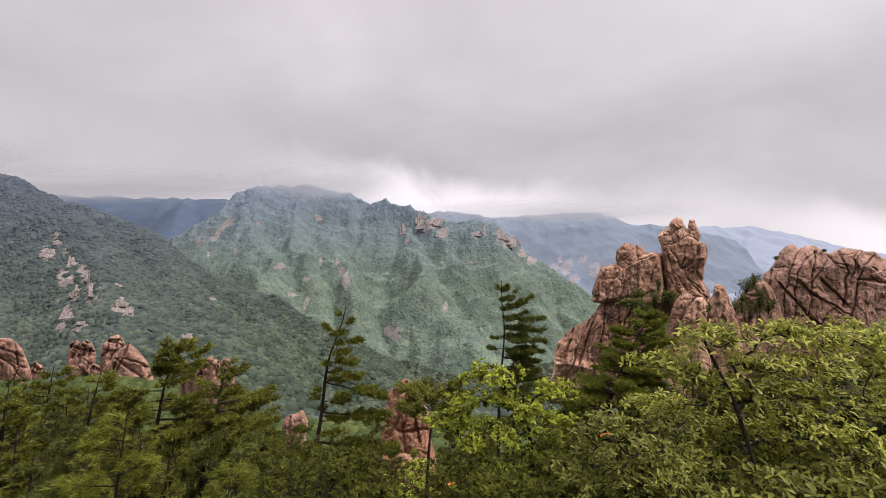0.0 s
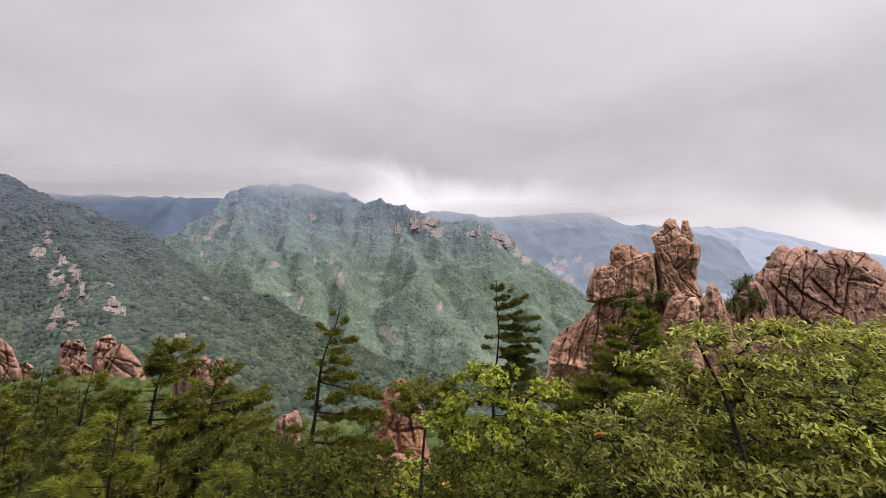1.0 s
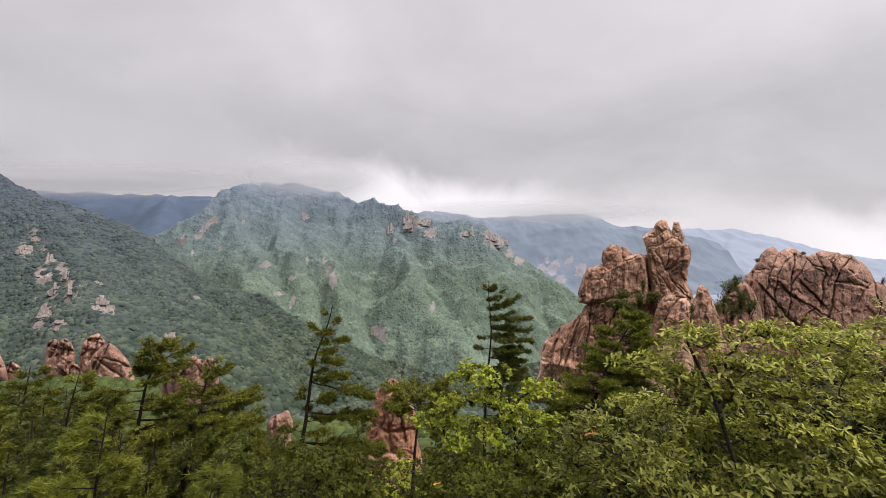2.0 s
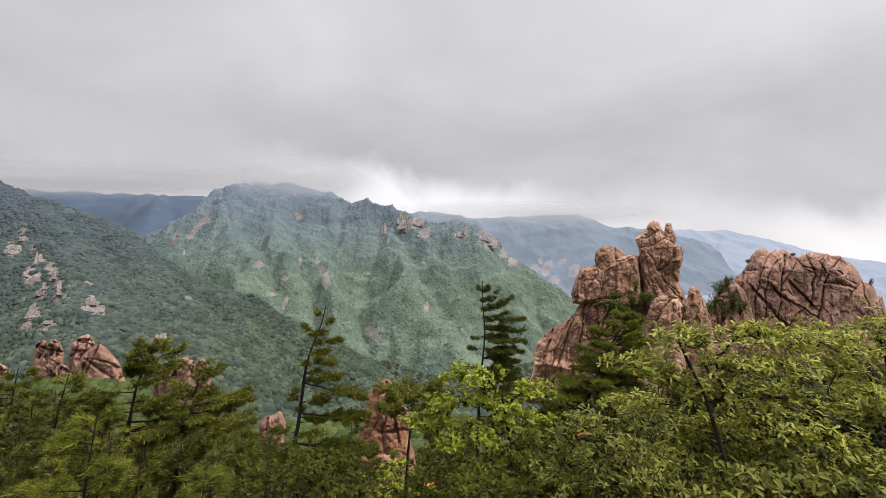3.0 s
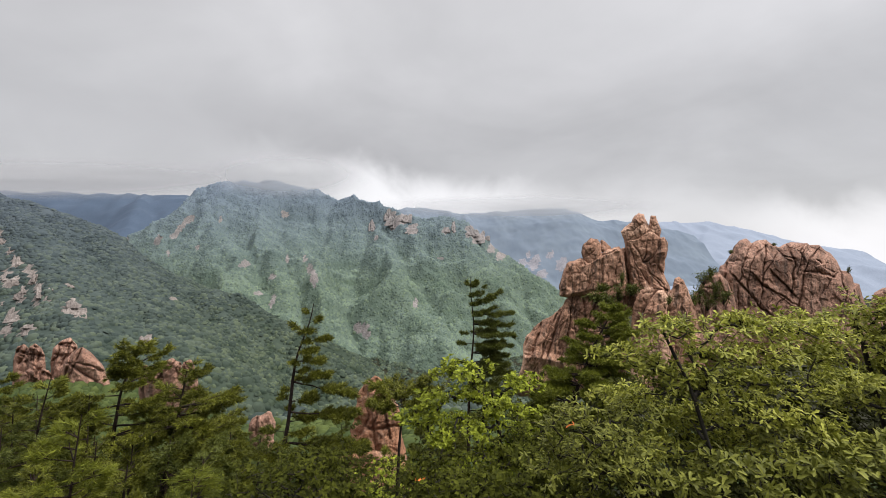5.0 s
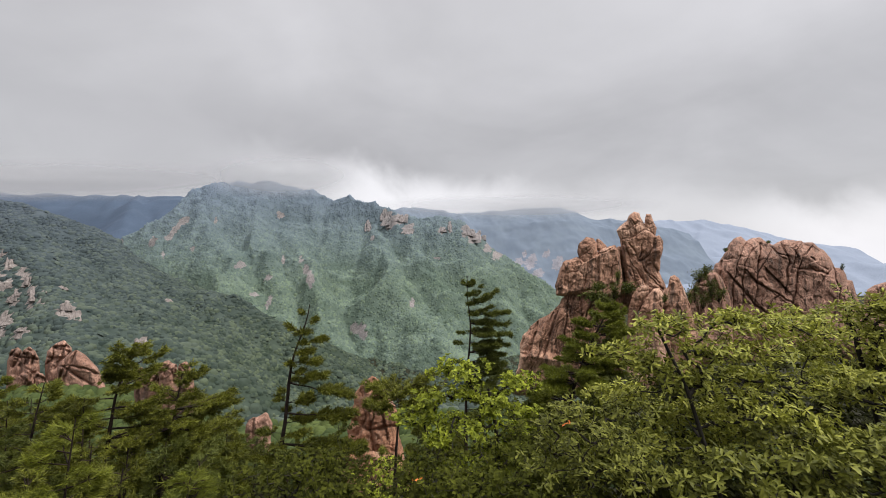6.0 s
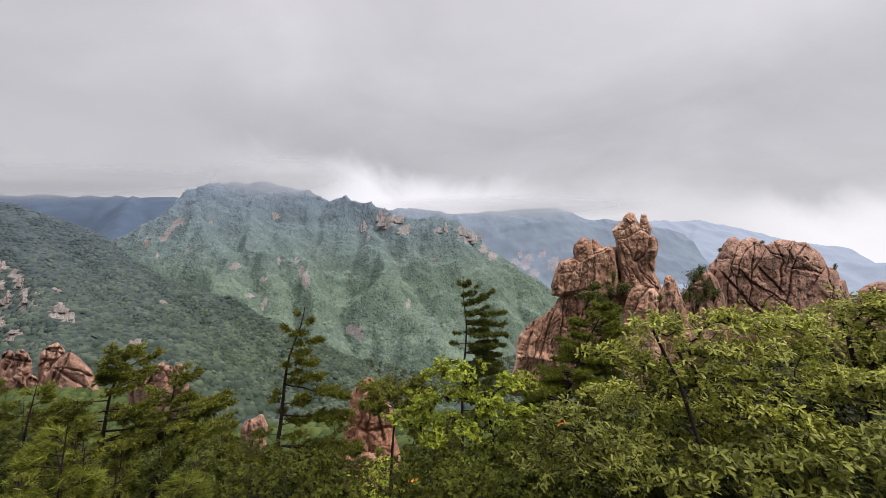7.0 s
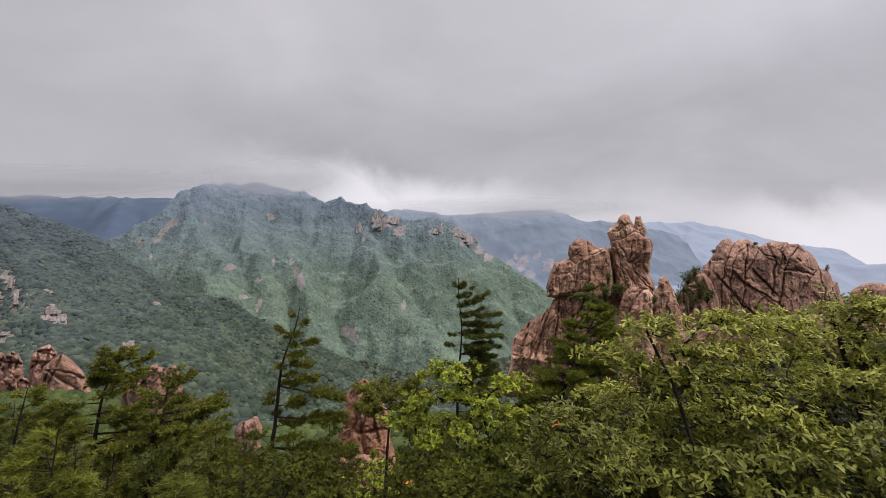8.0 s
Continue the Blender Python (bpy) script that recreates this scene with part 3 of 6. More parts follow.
def valley_woods():
    """Trees filling the valley and the lower slope between the lookout and the mountains."""
    rng = np.random.default_rng(8)
    d = np.sqrt(rng.uniform(260.0 ** 2, 1750.0 ** 2, 12500))
    u = rng.uniform(-0.5, 0.45, len(d))
    far = np.stack([u * d, d, ground_height(u * d, d)], -1)
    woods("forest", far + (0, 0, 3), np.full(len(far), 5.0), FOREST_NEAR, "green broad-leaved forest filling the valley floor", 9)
    d = np.sqrt(rng.uniform(100.0 ** 2, 290.0 ** 2, 3800))
    u = rng.uniform(-1.3, 1.3, len(d))
    near = np.stack([u * d, d, ground_height(u * d, d)], -1)
    woods("forest", near + (0, 0, 1.2), np.full(len(near), 2.6), FOREST_SLOPE, "green forest on the slope under the lookout", 10, 1.2)
    d = np.sqrt(rng.uniform(42.0 ** 2, 112.0 ** 2, 3000))
    u = rng.uniform(-1.3, 1.3, len(d))
    slope = np.stack([u * d, d, ground_height(u * d, d)], -1)
    woods("forest", slope + (0, 0, 0.7), np.full(len(slope), 1.5), FOREST_SLOPE, "low green scrub on the slope below the trees", 12, 1.3)


valley_woods()


# ---- rocks ----
def rough_outline(pts, seed, jag, grain):
    """A closed outline with cut corners and a ragged line."""
    p = np.asarray(pts, float)
    q = np.roll(p, -1, 0)
    p = np.stack([p + (q - p) * 0.09, p + (q - p) * 0.91], 1).reshape(-1, 2)
    q = np.roll(p, -1, 0)
    steps = np.linspace(0, 1, 8, endpoint=False)[None, :, None]
    line = (p[:, None] + (q - p)[:, None] * steps).reshape(-1, 2)
    flat = np.stack([line[:, 0], line[:, 1], 0 * line[:, 0]], -1)
    return line + jag * np.stack([fbm(flat / grain, 3, 0.6, seed + 80), fbm(flat / grain, 3, 0.6, seed + 81)], -1)


def distance_to(px, pz, line, closed=False):
    """Distance of points to a broken line, and the nearest places on it."""
    a = np.asarray(line, float)
    b = np.roll(a, -1, 0)
    if not closed:
        a, b = a[:-1], b[:-1]
    best, nx, nz = np.full(len(px), 1e9), px.copy(), pz.copy()
    for (ax, az), (bx, bz) in zip(a, b):
        ex, ez = bx - ax, bz - az
        t = np.clip(((px - ax) * ex + (pz - az) * ez) / (ex * ex + ez * ez + 1e-12), 0, 1)
        qx, qz = ax + t * ex, az + t * ez
        d = np.hypot(px - qx, pz - qz)
        near = d < best
        best, nx, nz = np.where(near, d, best), np.where(near, qx, nx), np.where(near, qz, nz)
    return best, nx, nz


def inside(px, pz, line):
    odd = np.zeros(len(px), bool)
    for (ax, az), (bx, bz) in zip(line, np.roll(line, -1, 0)):
        if az != bz:
            odd ^= ((az > pz) != (bz > pz)) & (px < (bx - ax) * (pz - az) / (bz - az) + ax)
    return odd


def carved_rock(parent, name, outline, d, thick, mat, seed, splits=(), cell=0.17, edge=2.0, tilt=(0.0, 0.0), planes=10, bulge=0.12, cut=0.5, width=0.12, flutes=None, label="", jag=0.16, lie=0.0):
    """A broken granite mass: a rounded body on an outline, planed down by flat breaks and split along cracks.
    outline and splits: slopes to the right and up at the distance d. edge: how far the rim is rounded. tilt: how the open face turns aside and back. lie: metres that it leans back for each metre up."""
    rng = np.random.default_rng(seed)
    grain = cell / 0.17
    rim = rough_outline(np.array(outline) * d, seed, jag, 1.5 * grain)
    lo, hi = rim.min(0) - cell, rim.max(0) + cell
    xs, zs = np.arange(lo[0], hi[0] + cell, cell), np.arange(lo[1], hi[1] + cell, cell)
    gx, gz = np.meshgrid(xs, zs)
    x, z = gx.ravel(), gz.ravel()
    within = inside(x, z, rim)
    quads = grid_faces(len(xs), len(zs))
    quads = quads[within[quads].any(axis=1)]
    used = np.unique(quads)
    remap = np.full(len(x), -1)
    remap[used] = np.arange(len(used))
    quads, x, z, within = remap[quads], x[used], z[used], within[used]
    s, nx, nz = distance_to(x, z, rim, True)
    x, z, s = np.where(within, x, nx), np.where(within, z, nz), np.where(within, s, 0.0)
    flat = np.stack([x, z, 0 * x], -1)
    size = min(np.ptp(rim, axis=0).max(), 30.0)
    core = np.array((x.mean(), z.mean()))
    q = np.minimum(s / edge, 1)
    dome = 0.5 * np.sqrt(1 - (1 - q) ** 2) + 0.5 * np.minimum(1.35 * q, 1)
    front = thick * dome * (1 + 0.12 * np.minimum(s / edge - 1, 2) * (s > edge)) - tilt[0] * (x - core[0]) * dome - tilt[1] * (z - core[1]) * dome
    # flat breaks
    pick = rng.choice(np.nonzero(s > 0.25 * s.max())[0], planes)
    for i in pick:
        g = np.clip(rng.normal(0, 0.55, 2), -0.9, 0.9) + (0.0, -0.38)
        keep = 0.3 * thick * dome
        front = np.maximum(np.minimum(front, front[i] - rng.uniform(0.0, 0.06) * thick + g[0] * (x - x[i]) + g[1] * (z - z[i])), np.minimum(front, keep))
    fade = np.minimum(s / (3 * cell), 1.0)
    relief_depth = 0.012 * size * fbm(flat / (size * 0.3), 3, 0.5, seed) + grain * (0.10 * fbm(flat / grain, 4, 0.65, seed + 3) + 0.13 * fbm(flat / (2.4 * grain), 3, 0.6, seed + 4, True))
    # flakes broken off in flat steps
    gap, who = cracks(np.stack([x * 0.9 + z * 0.3, z - x * 0.2, 0 * x], -1) / (3.2 * grain) + 0.2 * fbm(flat / (2.0 * grain), 2, 0.5, seed + 6)[:, None], seed + 7)
    relief_depth = relief_depth + grain * (0.5 * (who - 0.5) * np.minimum(gap / 0.08, 1) - 0.2 * np.maximum(0, 1 - gap / 0.07))
    if flutes:
        gap, depth, angle = flutes
        c, si = math.cos(radians(angle)), math.sin(radians(angle))
        q = np.stack([(z * c - x * si) / gap, (x * c + z * si) / (gap * 7), 0 * x], -1)
        n = fbm(q + 0.25 * fbm(flat / (gap * 2.5), 2, 0.5, seed + 31)[:, None], 3, 0.55, seed + 30)
        relief_depth = relief_depth - depth * np.exp(-(n / 0.16) ** 2) + depth * 0.8 * n
    front = front + fade * relief_depth
    if splits:
        wob = 0.4 * grain * np.stack([fbm(flat / (2.6 * grain), 3, 0.55, seed + k) for k in (20, 21)], -1)
        near = np.full(len(x), 99.0)
        for k, line in enumerate(splits):
            line = np.array(line) * d
            gap, _, _ = distance_to(x + wob[:, 0], z + wob[:, 1], line)
            run = np.linalg.norm(line[-1] - line[0])
            heal = np.clip(1.25 + 1.1 * value_noise(flat / (run * 0.22) + k * 7.3, seed + 60), 0.25, 1.0)
            wide = width * rng.uniform(0.7, 1.35)
            front = front - fade * cut * heal * np.maximum(0, 1 - gap / (1.7 * wide))
            # one lip stands prouder than the other
            way = line[-1] - line[0]
            turn = np.sign((x - line[0, 0]) * way[1] - (z - line[0, 1]) * way[0])
            front = front + fade * turn * rng.choice((-1, 1)) * 0.35 * cut * np.exp(-gap / (6 * width))
            near = np.minimum(near, gap)
        front = front + fade * bulge * (1 - np.exp(-near / (2.2 * width)))
    back = 0.7 * thick * np.sqrt(1 - (1 - np.minimum(s / (1.5 * edge), 1)) ** 2)
    n = len(x)
    hidden = np.nonzero(within)[0]
    other = np.arange(n)
    other[hidden] = n + np.arange(len(hidden))
    deep = np.concatenate([np.where(within, -front, 0.0), back[hidden]])
    sx, sz = np.concatenate([x, x[hidden]]) / d, np.concatenate([z, z[hidden]]) / d
    y = d + deep + lie * (sz - sz.min()) * d
    v = np.stack([sx * y, y, 1.7 + sz * y], -1)
    return part(name, v, np.concatenate([quads, other[quads][:, ::-1]]), mat, parent, label)


def cross_cracks(outline, seed, count=6):
    """Crack lines of two joint sets across an outline."""
    rng = np.random.default_rng(seed + 900)
    p = np.array(outline)
    p = p[p[:, 1] > p[:, 1].max() - 1.1 * np.ptp(p[:, 0])]
    c, reach = p.mean(0), 0.75 * np.ptp(p[:, 0])
    lines = []
    for k in range(count):
        a = radians(rng.normal(68 if k % 2 else -28, 14))
        way, side = np.array((math.cos(a), math.sin(a))), np.array((-math.sin(a), math.cos(a)))
        o = c + side * rng.uniform(-0.55, 0.55) * reach
        lines.append([tuple(o + way * reach * t + side * reach * rng.normal(0, 0.06)) for t in (-0.9, -0.3, 0.3, 0.9)])
    return lines


def formation(name, label, category="rock", group=""):
    ob = new(name)
    return tagged(ob, label, category, group)


spire = formation("rock_spire", "tall reddish-brown granite spire of stacked weathered blocks", "rock spire")
carved_rock(spire, "buttress", [(0.2252, -0.3486), (0.2502, -0.2711), (0.2522, -0.2299), (0.2591, -0.2116), (0.2775, -0.1888), (0.2983, -0.1751), (0.3214, -0.1614), (0.3423, -0.1453), (0.3538, -0.1247), (0.3724, -0.1109), (0.4334, -0.1109), (0.4806, -0.1108), (0.4998, -0.1479), (0.5001, -0.2035), (0.4917, -0.3516)], 114.5, 9, ROCK, 1,
            [[(0.3655, -0.1247), (0.3598, -0.1845), (0.3478, -0.2718)], [(0.3913, -0.1247), (0.3986, -0.1662), (0.3824, -0.203), (0.3571, -0.2719)], [(0.3492, -0.1385), (0.3263, -0.2027), (0.3035, -0.2761)], [(0.3307, -0.1591), (0.3124, -0.2027), (0.2895, -0.2668)], [(0.4219, -0.1385), (0.401, -0.1846), (0.3777, -0.203)], [(0.2983, -0.1774), (0.2809, -0.2255), (0.2733, -0.2667)], [(0.4172, -0.1478), (0.4245, -0.1755), (0.4011, -0.1961), (0.3781, -0.2674)], [(0.2477, -0.2518), (0.2779, -0.2552)], [(0.3772, -0.1293), (0.3705, -0.1661), (0.373, -0.2029)]], edge=4.0, cut=0.9, width=0.16, bulge=0.25, flutes=(1.5, 0.45, 66), label="fluted lower buttress of brown granite")
carved_rock(spire, "block", [(0.3359, -0.0971), (0.3464, -0.0649), (0.3556, -0.0419), (0.3907, -0.0317), (0.4057, -0.0408), (0.4329, -0.0232), (0.4563, -0.0102), (0.4799, -0.0045), (0.4894, -0.016), (0.4933, -0.0368), (0.4994, -0.0923), (0.4902, -0.127), (0.4335, -0.1284), (0.3983, -0.121), (0.3725, -0.1178), (0.3608, -0.1238), (0.3375, -0.1214)], 112.5, 6.5, ROCK, 2,
            [[(0.3907, -0.0326), (0.3978, -0.0464), (0.377, -0.0925), (0.3701, -0.1155)], [(0.4422, -0.0185), (0.4378, -0.0601), (0.4429, -0.1201)], [(0.4918, -0.0183), (0.4708, -0.06), (0.476, -0.1247)], [(0.3771, -0.1132), (0.424, -0.1109), (0.4805, -0.0923)], [(0.3978, -0.0464), (0.4329, -0.0324), (0.4799, -0.0114)], [(0.4142, -0.0463), (0.4098, -0.0832), (0.4005, -0.1109)]], edge=1.0, cut=0.5, bulge=0.1, tilt=(0.25, 0.1), planes=18, flutes=(1.8, 0.22, 84), label="angular upper block with an overhanging edge")
carved_rock(spire, "boulder", [(0.3887, -0.0188), (0.3942, -0.0003), (0.4115, 0.0145), (0.4289, 0.01), (0.436, -0.0024), (0.4375, -0.0186), (0.4424, -0.0462), (0.4237, -0.0601), (0.4002, -0.0556), (0.393, -0.0349)], 112, 3.2, ROCK, 3,
            [[(0.4327, -0.0001), (0.4187, -0.0186), (0.3953, -0.0289)]], edge=2.0, cut=0.3, bulge=0.2, planes=9)
carved_rock(spire, "boulder", [(0.4347, -0.0186), (0.4345, 0.0068), (0.4397, 0.011), (0.4601, -0.0069), (0.4564, -0.0231)], 113, 1.6, ROCK, 4,
            [], edge=0.9, planes=5)
carved_rock(spire, "cleft", [(0.4658, -0.023), (0.4917, -0.0067), (0.5132, -0.0275), (0.5374, -0.1016), (0.5284, -0.1665), (0.4715, -0.1663), (0.4616, -0.0924)], 116.5, 3, ROCK, 11,
            [[(0.4989, -0.0229), (0.4946, -0.0831), (0.5046, -0.1572)], [(0.5133, -0.0414), (0.5184, -0.0923), (0.5141, -0.1572)]], edge=2.0, cut=0.7, flutes=(1.2, 0.4, 85), label="dark recessed rock of a cleft")
carved_rock(spire, "tower", [(0.4834, 0.0279), (0.4914, 0.0381), (0.5079, 0.0512), (0.5163, 0.0652), (0.5267, 0.0727), (0.541, 0.0677), (0.5444, 0.0524), (0.5584, 0.033), (0.5794, 0.0169), (0.5749, -0.011), (0.5712, -0.0388), (0.5872, -0.069), (0.6032, -0.1038), (0.6091, -0.1294), (0.5664, -0.1666), (0.5188, -0.1572), (0.5066, -0.1062), (0.4991, -0.046), (0.4956, -0.0137), (0.4916, 0.0071)], 113.5, 6, ROCK, 5,
            [[(0.494, 0.0048), (0.5318, 0.0166), (0.5603, 0.0307)], [(0.5318, 0.0166), (0.5279, 0.0375), (0.5173, 0.0559)], [(0.513, -0.002), (0.5418, -0.0459), (0.5658, -0.083), (0.5947, -0.1132)], [(0.537, -0.0436), (0.5607, -0.031), (0.5739, -0.011)], [(0.506, -0.0182), (0.5276, -0.0598), (0.5493, -0.0969)], [(0.4991, -0.046), (0.5181, -0.0622), (0.5374, -0.1062)], [(0.5513, -0.0459), (0.5562, -0.0667), (0.5898, -0.0969)], [(0.4985, 0.0349), (0.5128, 0.0327), (0.5293, 0.0421)], [(0.5439, -0.0042), (0.5464, -0.0227), (0.537, -0.0413)], [(0.5185, -0.1108), (0.5612, -0.1062), (0.5994, -0.1108)]], edge=1.1, cut=0.7, bulge=0.12, tilt=(-0.15, 0.1), planes=26, flutes=(2.2, 0.2, 100), label="tall cracked tower")
carved_rock(spire, "pinnacle", [(0.548, 0.0237), (0.5516, 0.0469), (0.5553, 0.0655), (0.5672, 0.0647), (0.5754, 0.0471), (0.5831, 0.0332), (0.5785, 0.0155), (0.5652, 0.0145)], 113, 2.2, ROCK, 6,
            [], edge=1.3, planes=7)
carved_rock(spire, "flake", [(0.5757, 0.0123), (0.5866, 0.0179), (0.5982, 0.0008), (0.5964, -0.0201), (0.5904, -0.0434), (0.5886, -0.0699), (0.5824, -0.0667), (0.5656, -0.0458), (0.5598, -0.0389), (0.571, -0.011)], 112, 1.8, ROCK, 7,
            [[(0.5772, 0.0007), (0.5726, -0.0272), (0.5632, -0.0412)]], edge=1.2, cut=0.35, planes=6)
carved_rock(spire, "pillar", [(0.6011, -0.3529), (0.5977, -0.2039), (0.5902, -0.1573), (0.5909, -0.1248), (0.5994, -0.1108), (0.609, -0.1062), (0.6117, -0.0922), (0.6136, -0.082), (0.6241, -0.0764), (0.6366, -0.0852), (0.6415, -0.0968), (0.6498, -0.1155), (0.6571, -0.1341), (0.6679, -0.1668), (0.6771, -0.2322), (0.7021, -0.354)], 108, 4.5, ROCK, 10,
            [[(0.5994, -0.1108), (0.6021, -0.148), (0.5929, -0.1945)], [(0.6377, -0.1015), (0.6332, -0.1481), (0.648, -0.2041)], [(0.6449, -0.1062), (0.6523, -0.1295), (0.6622, -0.1668)]], edge=3.2, cut=0.4, planes=8, flutes=(2.2, 0.2, 86))
carved_rock(spire, "pillar", [(0.5201, -0.352), (0.5286, -0.2036), (0.5318, -0.1804), (0.5387, -0.1572), (0.5519, -0.134), (0.5708, -0.1108), (0.586, -0.109), (0.5986, -0.1248), (0.595, -0.1573), (0.601, -0.2039), (0.6107, -0.353)], 106.5, 4.2, ROCK, 9,
            [[(0.5875, -0.1155), (0.5902, -0.1573), (0.5976, -0.1946)], [(0.5615, -0.1387), (0.5569, -0.1758), (0.5668, -0.2223)]], edge=2.8, cut=0.35, planes=8, flutes=(2.4, 0.2, 80))
carved_rock(spire, "pillar", [(0.5059, -0.3518), (0.5086, -0.1942), (0.5103, -0.1618), (0.5149, -0.1386), (0.5256, -0.1155), (0.5421, -0.0992), (0.5612, -0.1039), (0.5622, -0.1155), (0.5434, -0.1433), (0.535, -0.1619), (0.5266, -0.1943), (0.532, -0.3521)], 107.5, 3.0, ROCK, 8,
            [], edge=2.2, planes=7, flutes=(2.6, 0.2, 70))

crag = formation("rock_crag", "massive rounded granite crag split by deep diagonal joints", "rock crag")
carved_rock(crag, "face", [(0.705, -0.2919), (0.713, -0.1424), (0.7195, -0.1028), (0.7215, -0.0655), (0.7246, -0.0545), (0.735, -0.0509), (0.744, -0.0368), (0.754, -0.0236), (0.7598, -0.0059), (0.7711, 0.0051), (0.7893, 0.0119), (0.8041, 0.0), (0.8168, 0.0067), (0.8398, 0.0086), (0.8518, -0.001), (0.8721, -0.0107), (0.8882, -0.0022), (0.9044, 0.0019), (0.9275, 0.0003), (0.9461, -0.0005), (0.9517, -0.0058), (0.974, -0.0057), (0.989, -0.0181), (1.0021, -0.0247), (1.0171, -0.0403), (1.029, -0.0603), (1.0314, -0.067), (1.0501, -0.0696), (1.062, -0.0857), (1.0644, -0.0982), (1.0786, -0.1004), (1.0882, -0.134), (1.1065, -0.1788), (1.1263, -0.2954)], 150, 20, ROCK_BROWN, 31,
            [[(0.8031, 0.0009), (0.7919, -0.0278), (0.7798, -0.0587), (0.7719, -0.1028), (0.767, -0.1822)], [(0.8422, -0.0064), (0.8148, -0.0277), (0.799, -0.0587), (0.7948, -0.1028), (0.7907, -0.169)], [(0.8745, -0.012), (0.8494, -0.0497), (0.8313, -0.0851), (0.8292, -0.116), (0.8226, -0.1514)], [(0.8896, -0.0061), (0.9046, -0.0318), (0.9122, -0.0584), (0.9097, -0.0894), (0.903, -0.1271)], [(0.947, -0.0041), (0.9324, -0.0317), (0.9233, -0.0517), (0.9212, -0.0761)], [(0.9764, -0.0159), (0.951, -0.036), (0.9373, -0.0672), (0.9329, -0.1027), (0.9241, -0.1516)], [(0.7991, -0.0719), (0.836, -0.1028), (0.873, -0.1205), (0.9194, -0.1471), (0.9568, -0.1872)], [(0.8565, -0.0674), (0.882, -0.0939), (0.9123, -0.1227)], [(0.935, -0.0694), (0.9745, -0.0724), (1.0119, -0.0849)], [(0.9673, -0.0404), (0.9907, -0.0626), (1.0095, -0.0724)], [(1.0267, -0.0661), (1.0119, -0.0782), (0.9958, -0.1094)], [(1.0267, -0.067), (1.0307, -0.0982), (1.0449, -0.1205), (1.0452, -0.1473)], [(0.7486, -0.0412), (0.7815, -0.0402)], [(0.7441, -0.0456), (0.7407, -0.072), (0.7345, -0.0962)], [(0.8362, -0.0064), (0.8364, -0.0365), (0.8313, -0.0785)], [(0.7543, -0.0711), (0.7718, -0.0896), (0.7866, -0.1094), (0.818, -0.147), (0.8596, -0.1758)], [(0.8846, -0.1316), (0.864, -0.147), (0.8504, -0.1758)], [(0.9287, -0.1471), (0.9105, -0.1915)], [(1.0644, -0.0973), (1.0695, -0.1384)], [(0.9371, -0.0405), (0.9277, -0.0228), (0.9345, -0.0072)], [(0.8652, -0.012), (0.8815, -0.0341), (0.9093, -0.0406)]], cell=0.24, edge=7.0, cut=1.1, width=0.2, bulge=0.45, planes=16, label="jointed main face")
carved_rock(crag, "shoulder", [(0.6461, -0.2914), (0.652, -0.1599), (0.6584, -0.1182), (0.6719, -0.1095), (0.6831, -0.0897), (0.6966, -0.0756), (0.7192, -0.0668), (0.7444, -0.0896), (0.763, -0.1337), (0.7733, -0.2925)], 143, 8, ROCK_BROWN, 32,
            [[(0.7035, -0.0853), (0.7174, -0.1248), (0.7132, -0.1776)], [(0.672, -0.1117), (0.6902, -0.1336), (0.686, -0.1775)], [(0.7262, -0.0896), (0.7448, -0.1337), (0.7405, -0.1777)], [(0.681, -0.1029), (0.7173, -0.1072), (0.7538, -0.1249)]], cell=0.24, edge=4.0, cut=0.9, width=0.28, bulge=0.4, planes=12, label="shaded lower shoulder")
ridge_stub = formation("rock_outcrop", "low dark rock ridge beyond the crag", "rock outcrop")
carved_rock(ridge_stub, "block", [(1.09, -0.24), (1.102, -0.175), (1.115, -0.124), (1.138, -0.111), (1.17, -0.105), (1.24, -0.110), (1.30, -0.106), (1.372, -0.122), (1.398, -0.135), (1.43, -0.24)], 170, 9, ROCK_BROWN, 39,
            [[(1.15, -0.12), (1.16, -0.15), (1.14, -0.19)], [(1.23, -0.118), (1.21, -0.15), (1.22, -0.19)], [(1.31, -0.117), (1.33, -0.16)]], cell=0.35, edge=4.0, cut=0.9, width=0.3, bulge=0.4)

outcrop = formation("rock_outcrop", "reddish weathered granite outcrop behind the pines", "rock outcrop")
carved_rock(outcrop, "block", [(-0.1613, -0.5663), (-0.1442, -0.4351), (-0.1327, -0.3754), (-0.1257, -0.3396), (-0.1093, -0.3099), (-0.0844, -0.2909), (-0.0664, -0.3043), (-0.0483, -0.3345), (-0.0283, -0.3888), (-0.0189, -0.4731), (-0.0063, -0.5697)], 38, 3.2, ROCK_RED, 41, [[(-0.1092, -0.3159), (-0.103, -0.3758), (-0.1204, -0.4594)], [(-0.0796, -0.2982), (-0.0733, -0.3642), (-0.049, -0.4366)], [(-0.1267, -0.3875), (-0.0909, -0.4119), (-0.0312, -0.4068)], [(-0.0676, -0.3163), (-0.091, -0.3879), (-0.0787, -0.4721)]], cell=0.08, edge=1.4, cut=0.3, width=0.09, bulge=0.12, planes=16, flutes=(0.7, 0.12, 100))
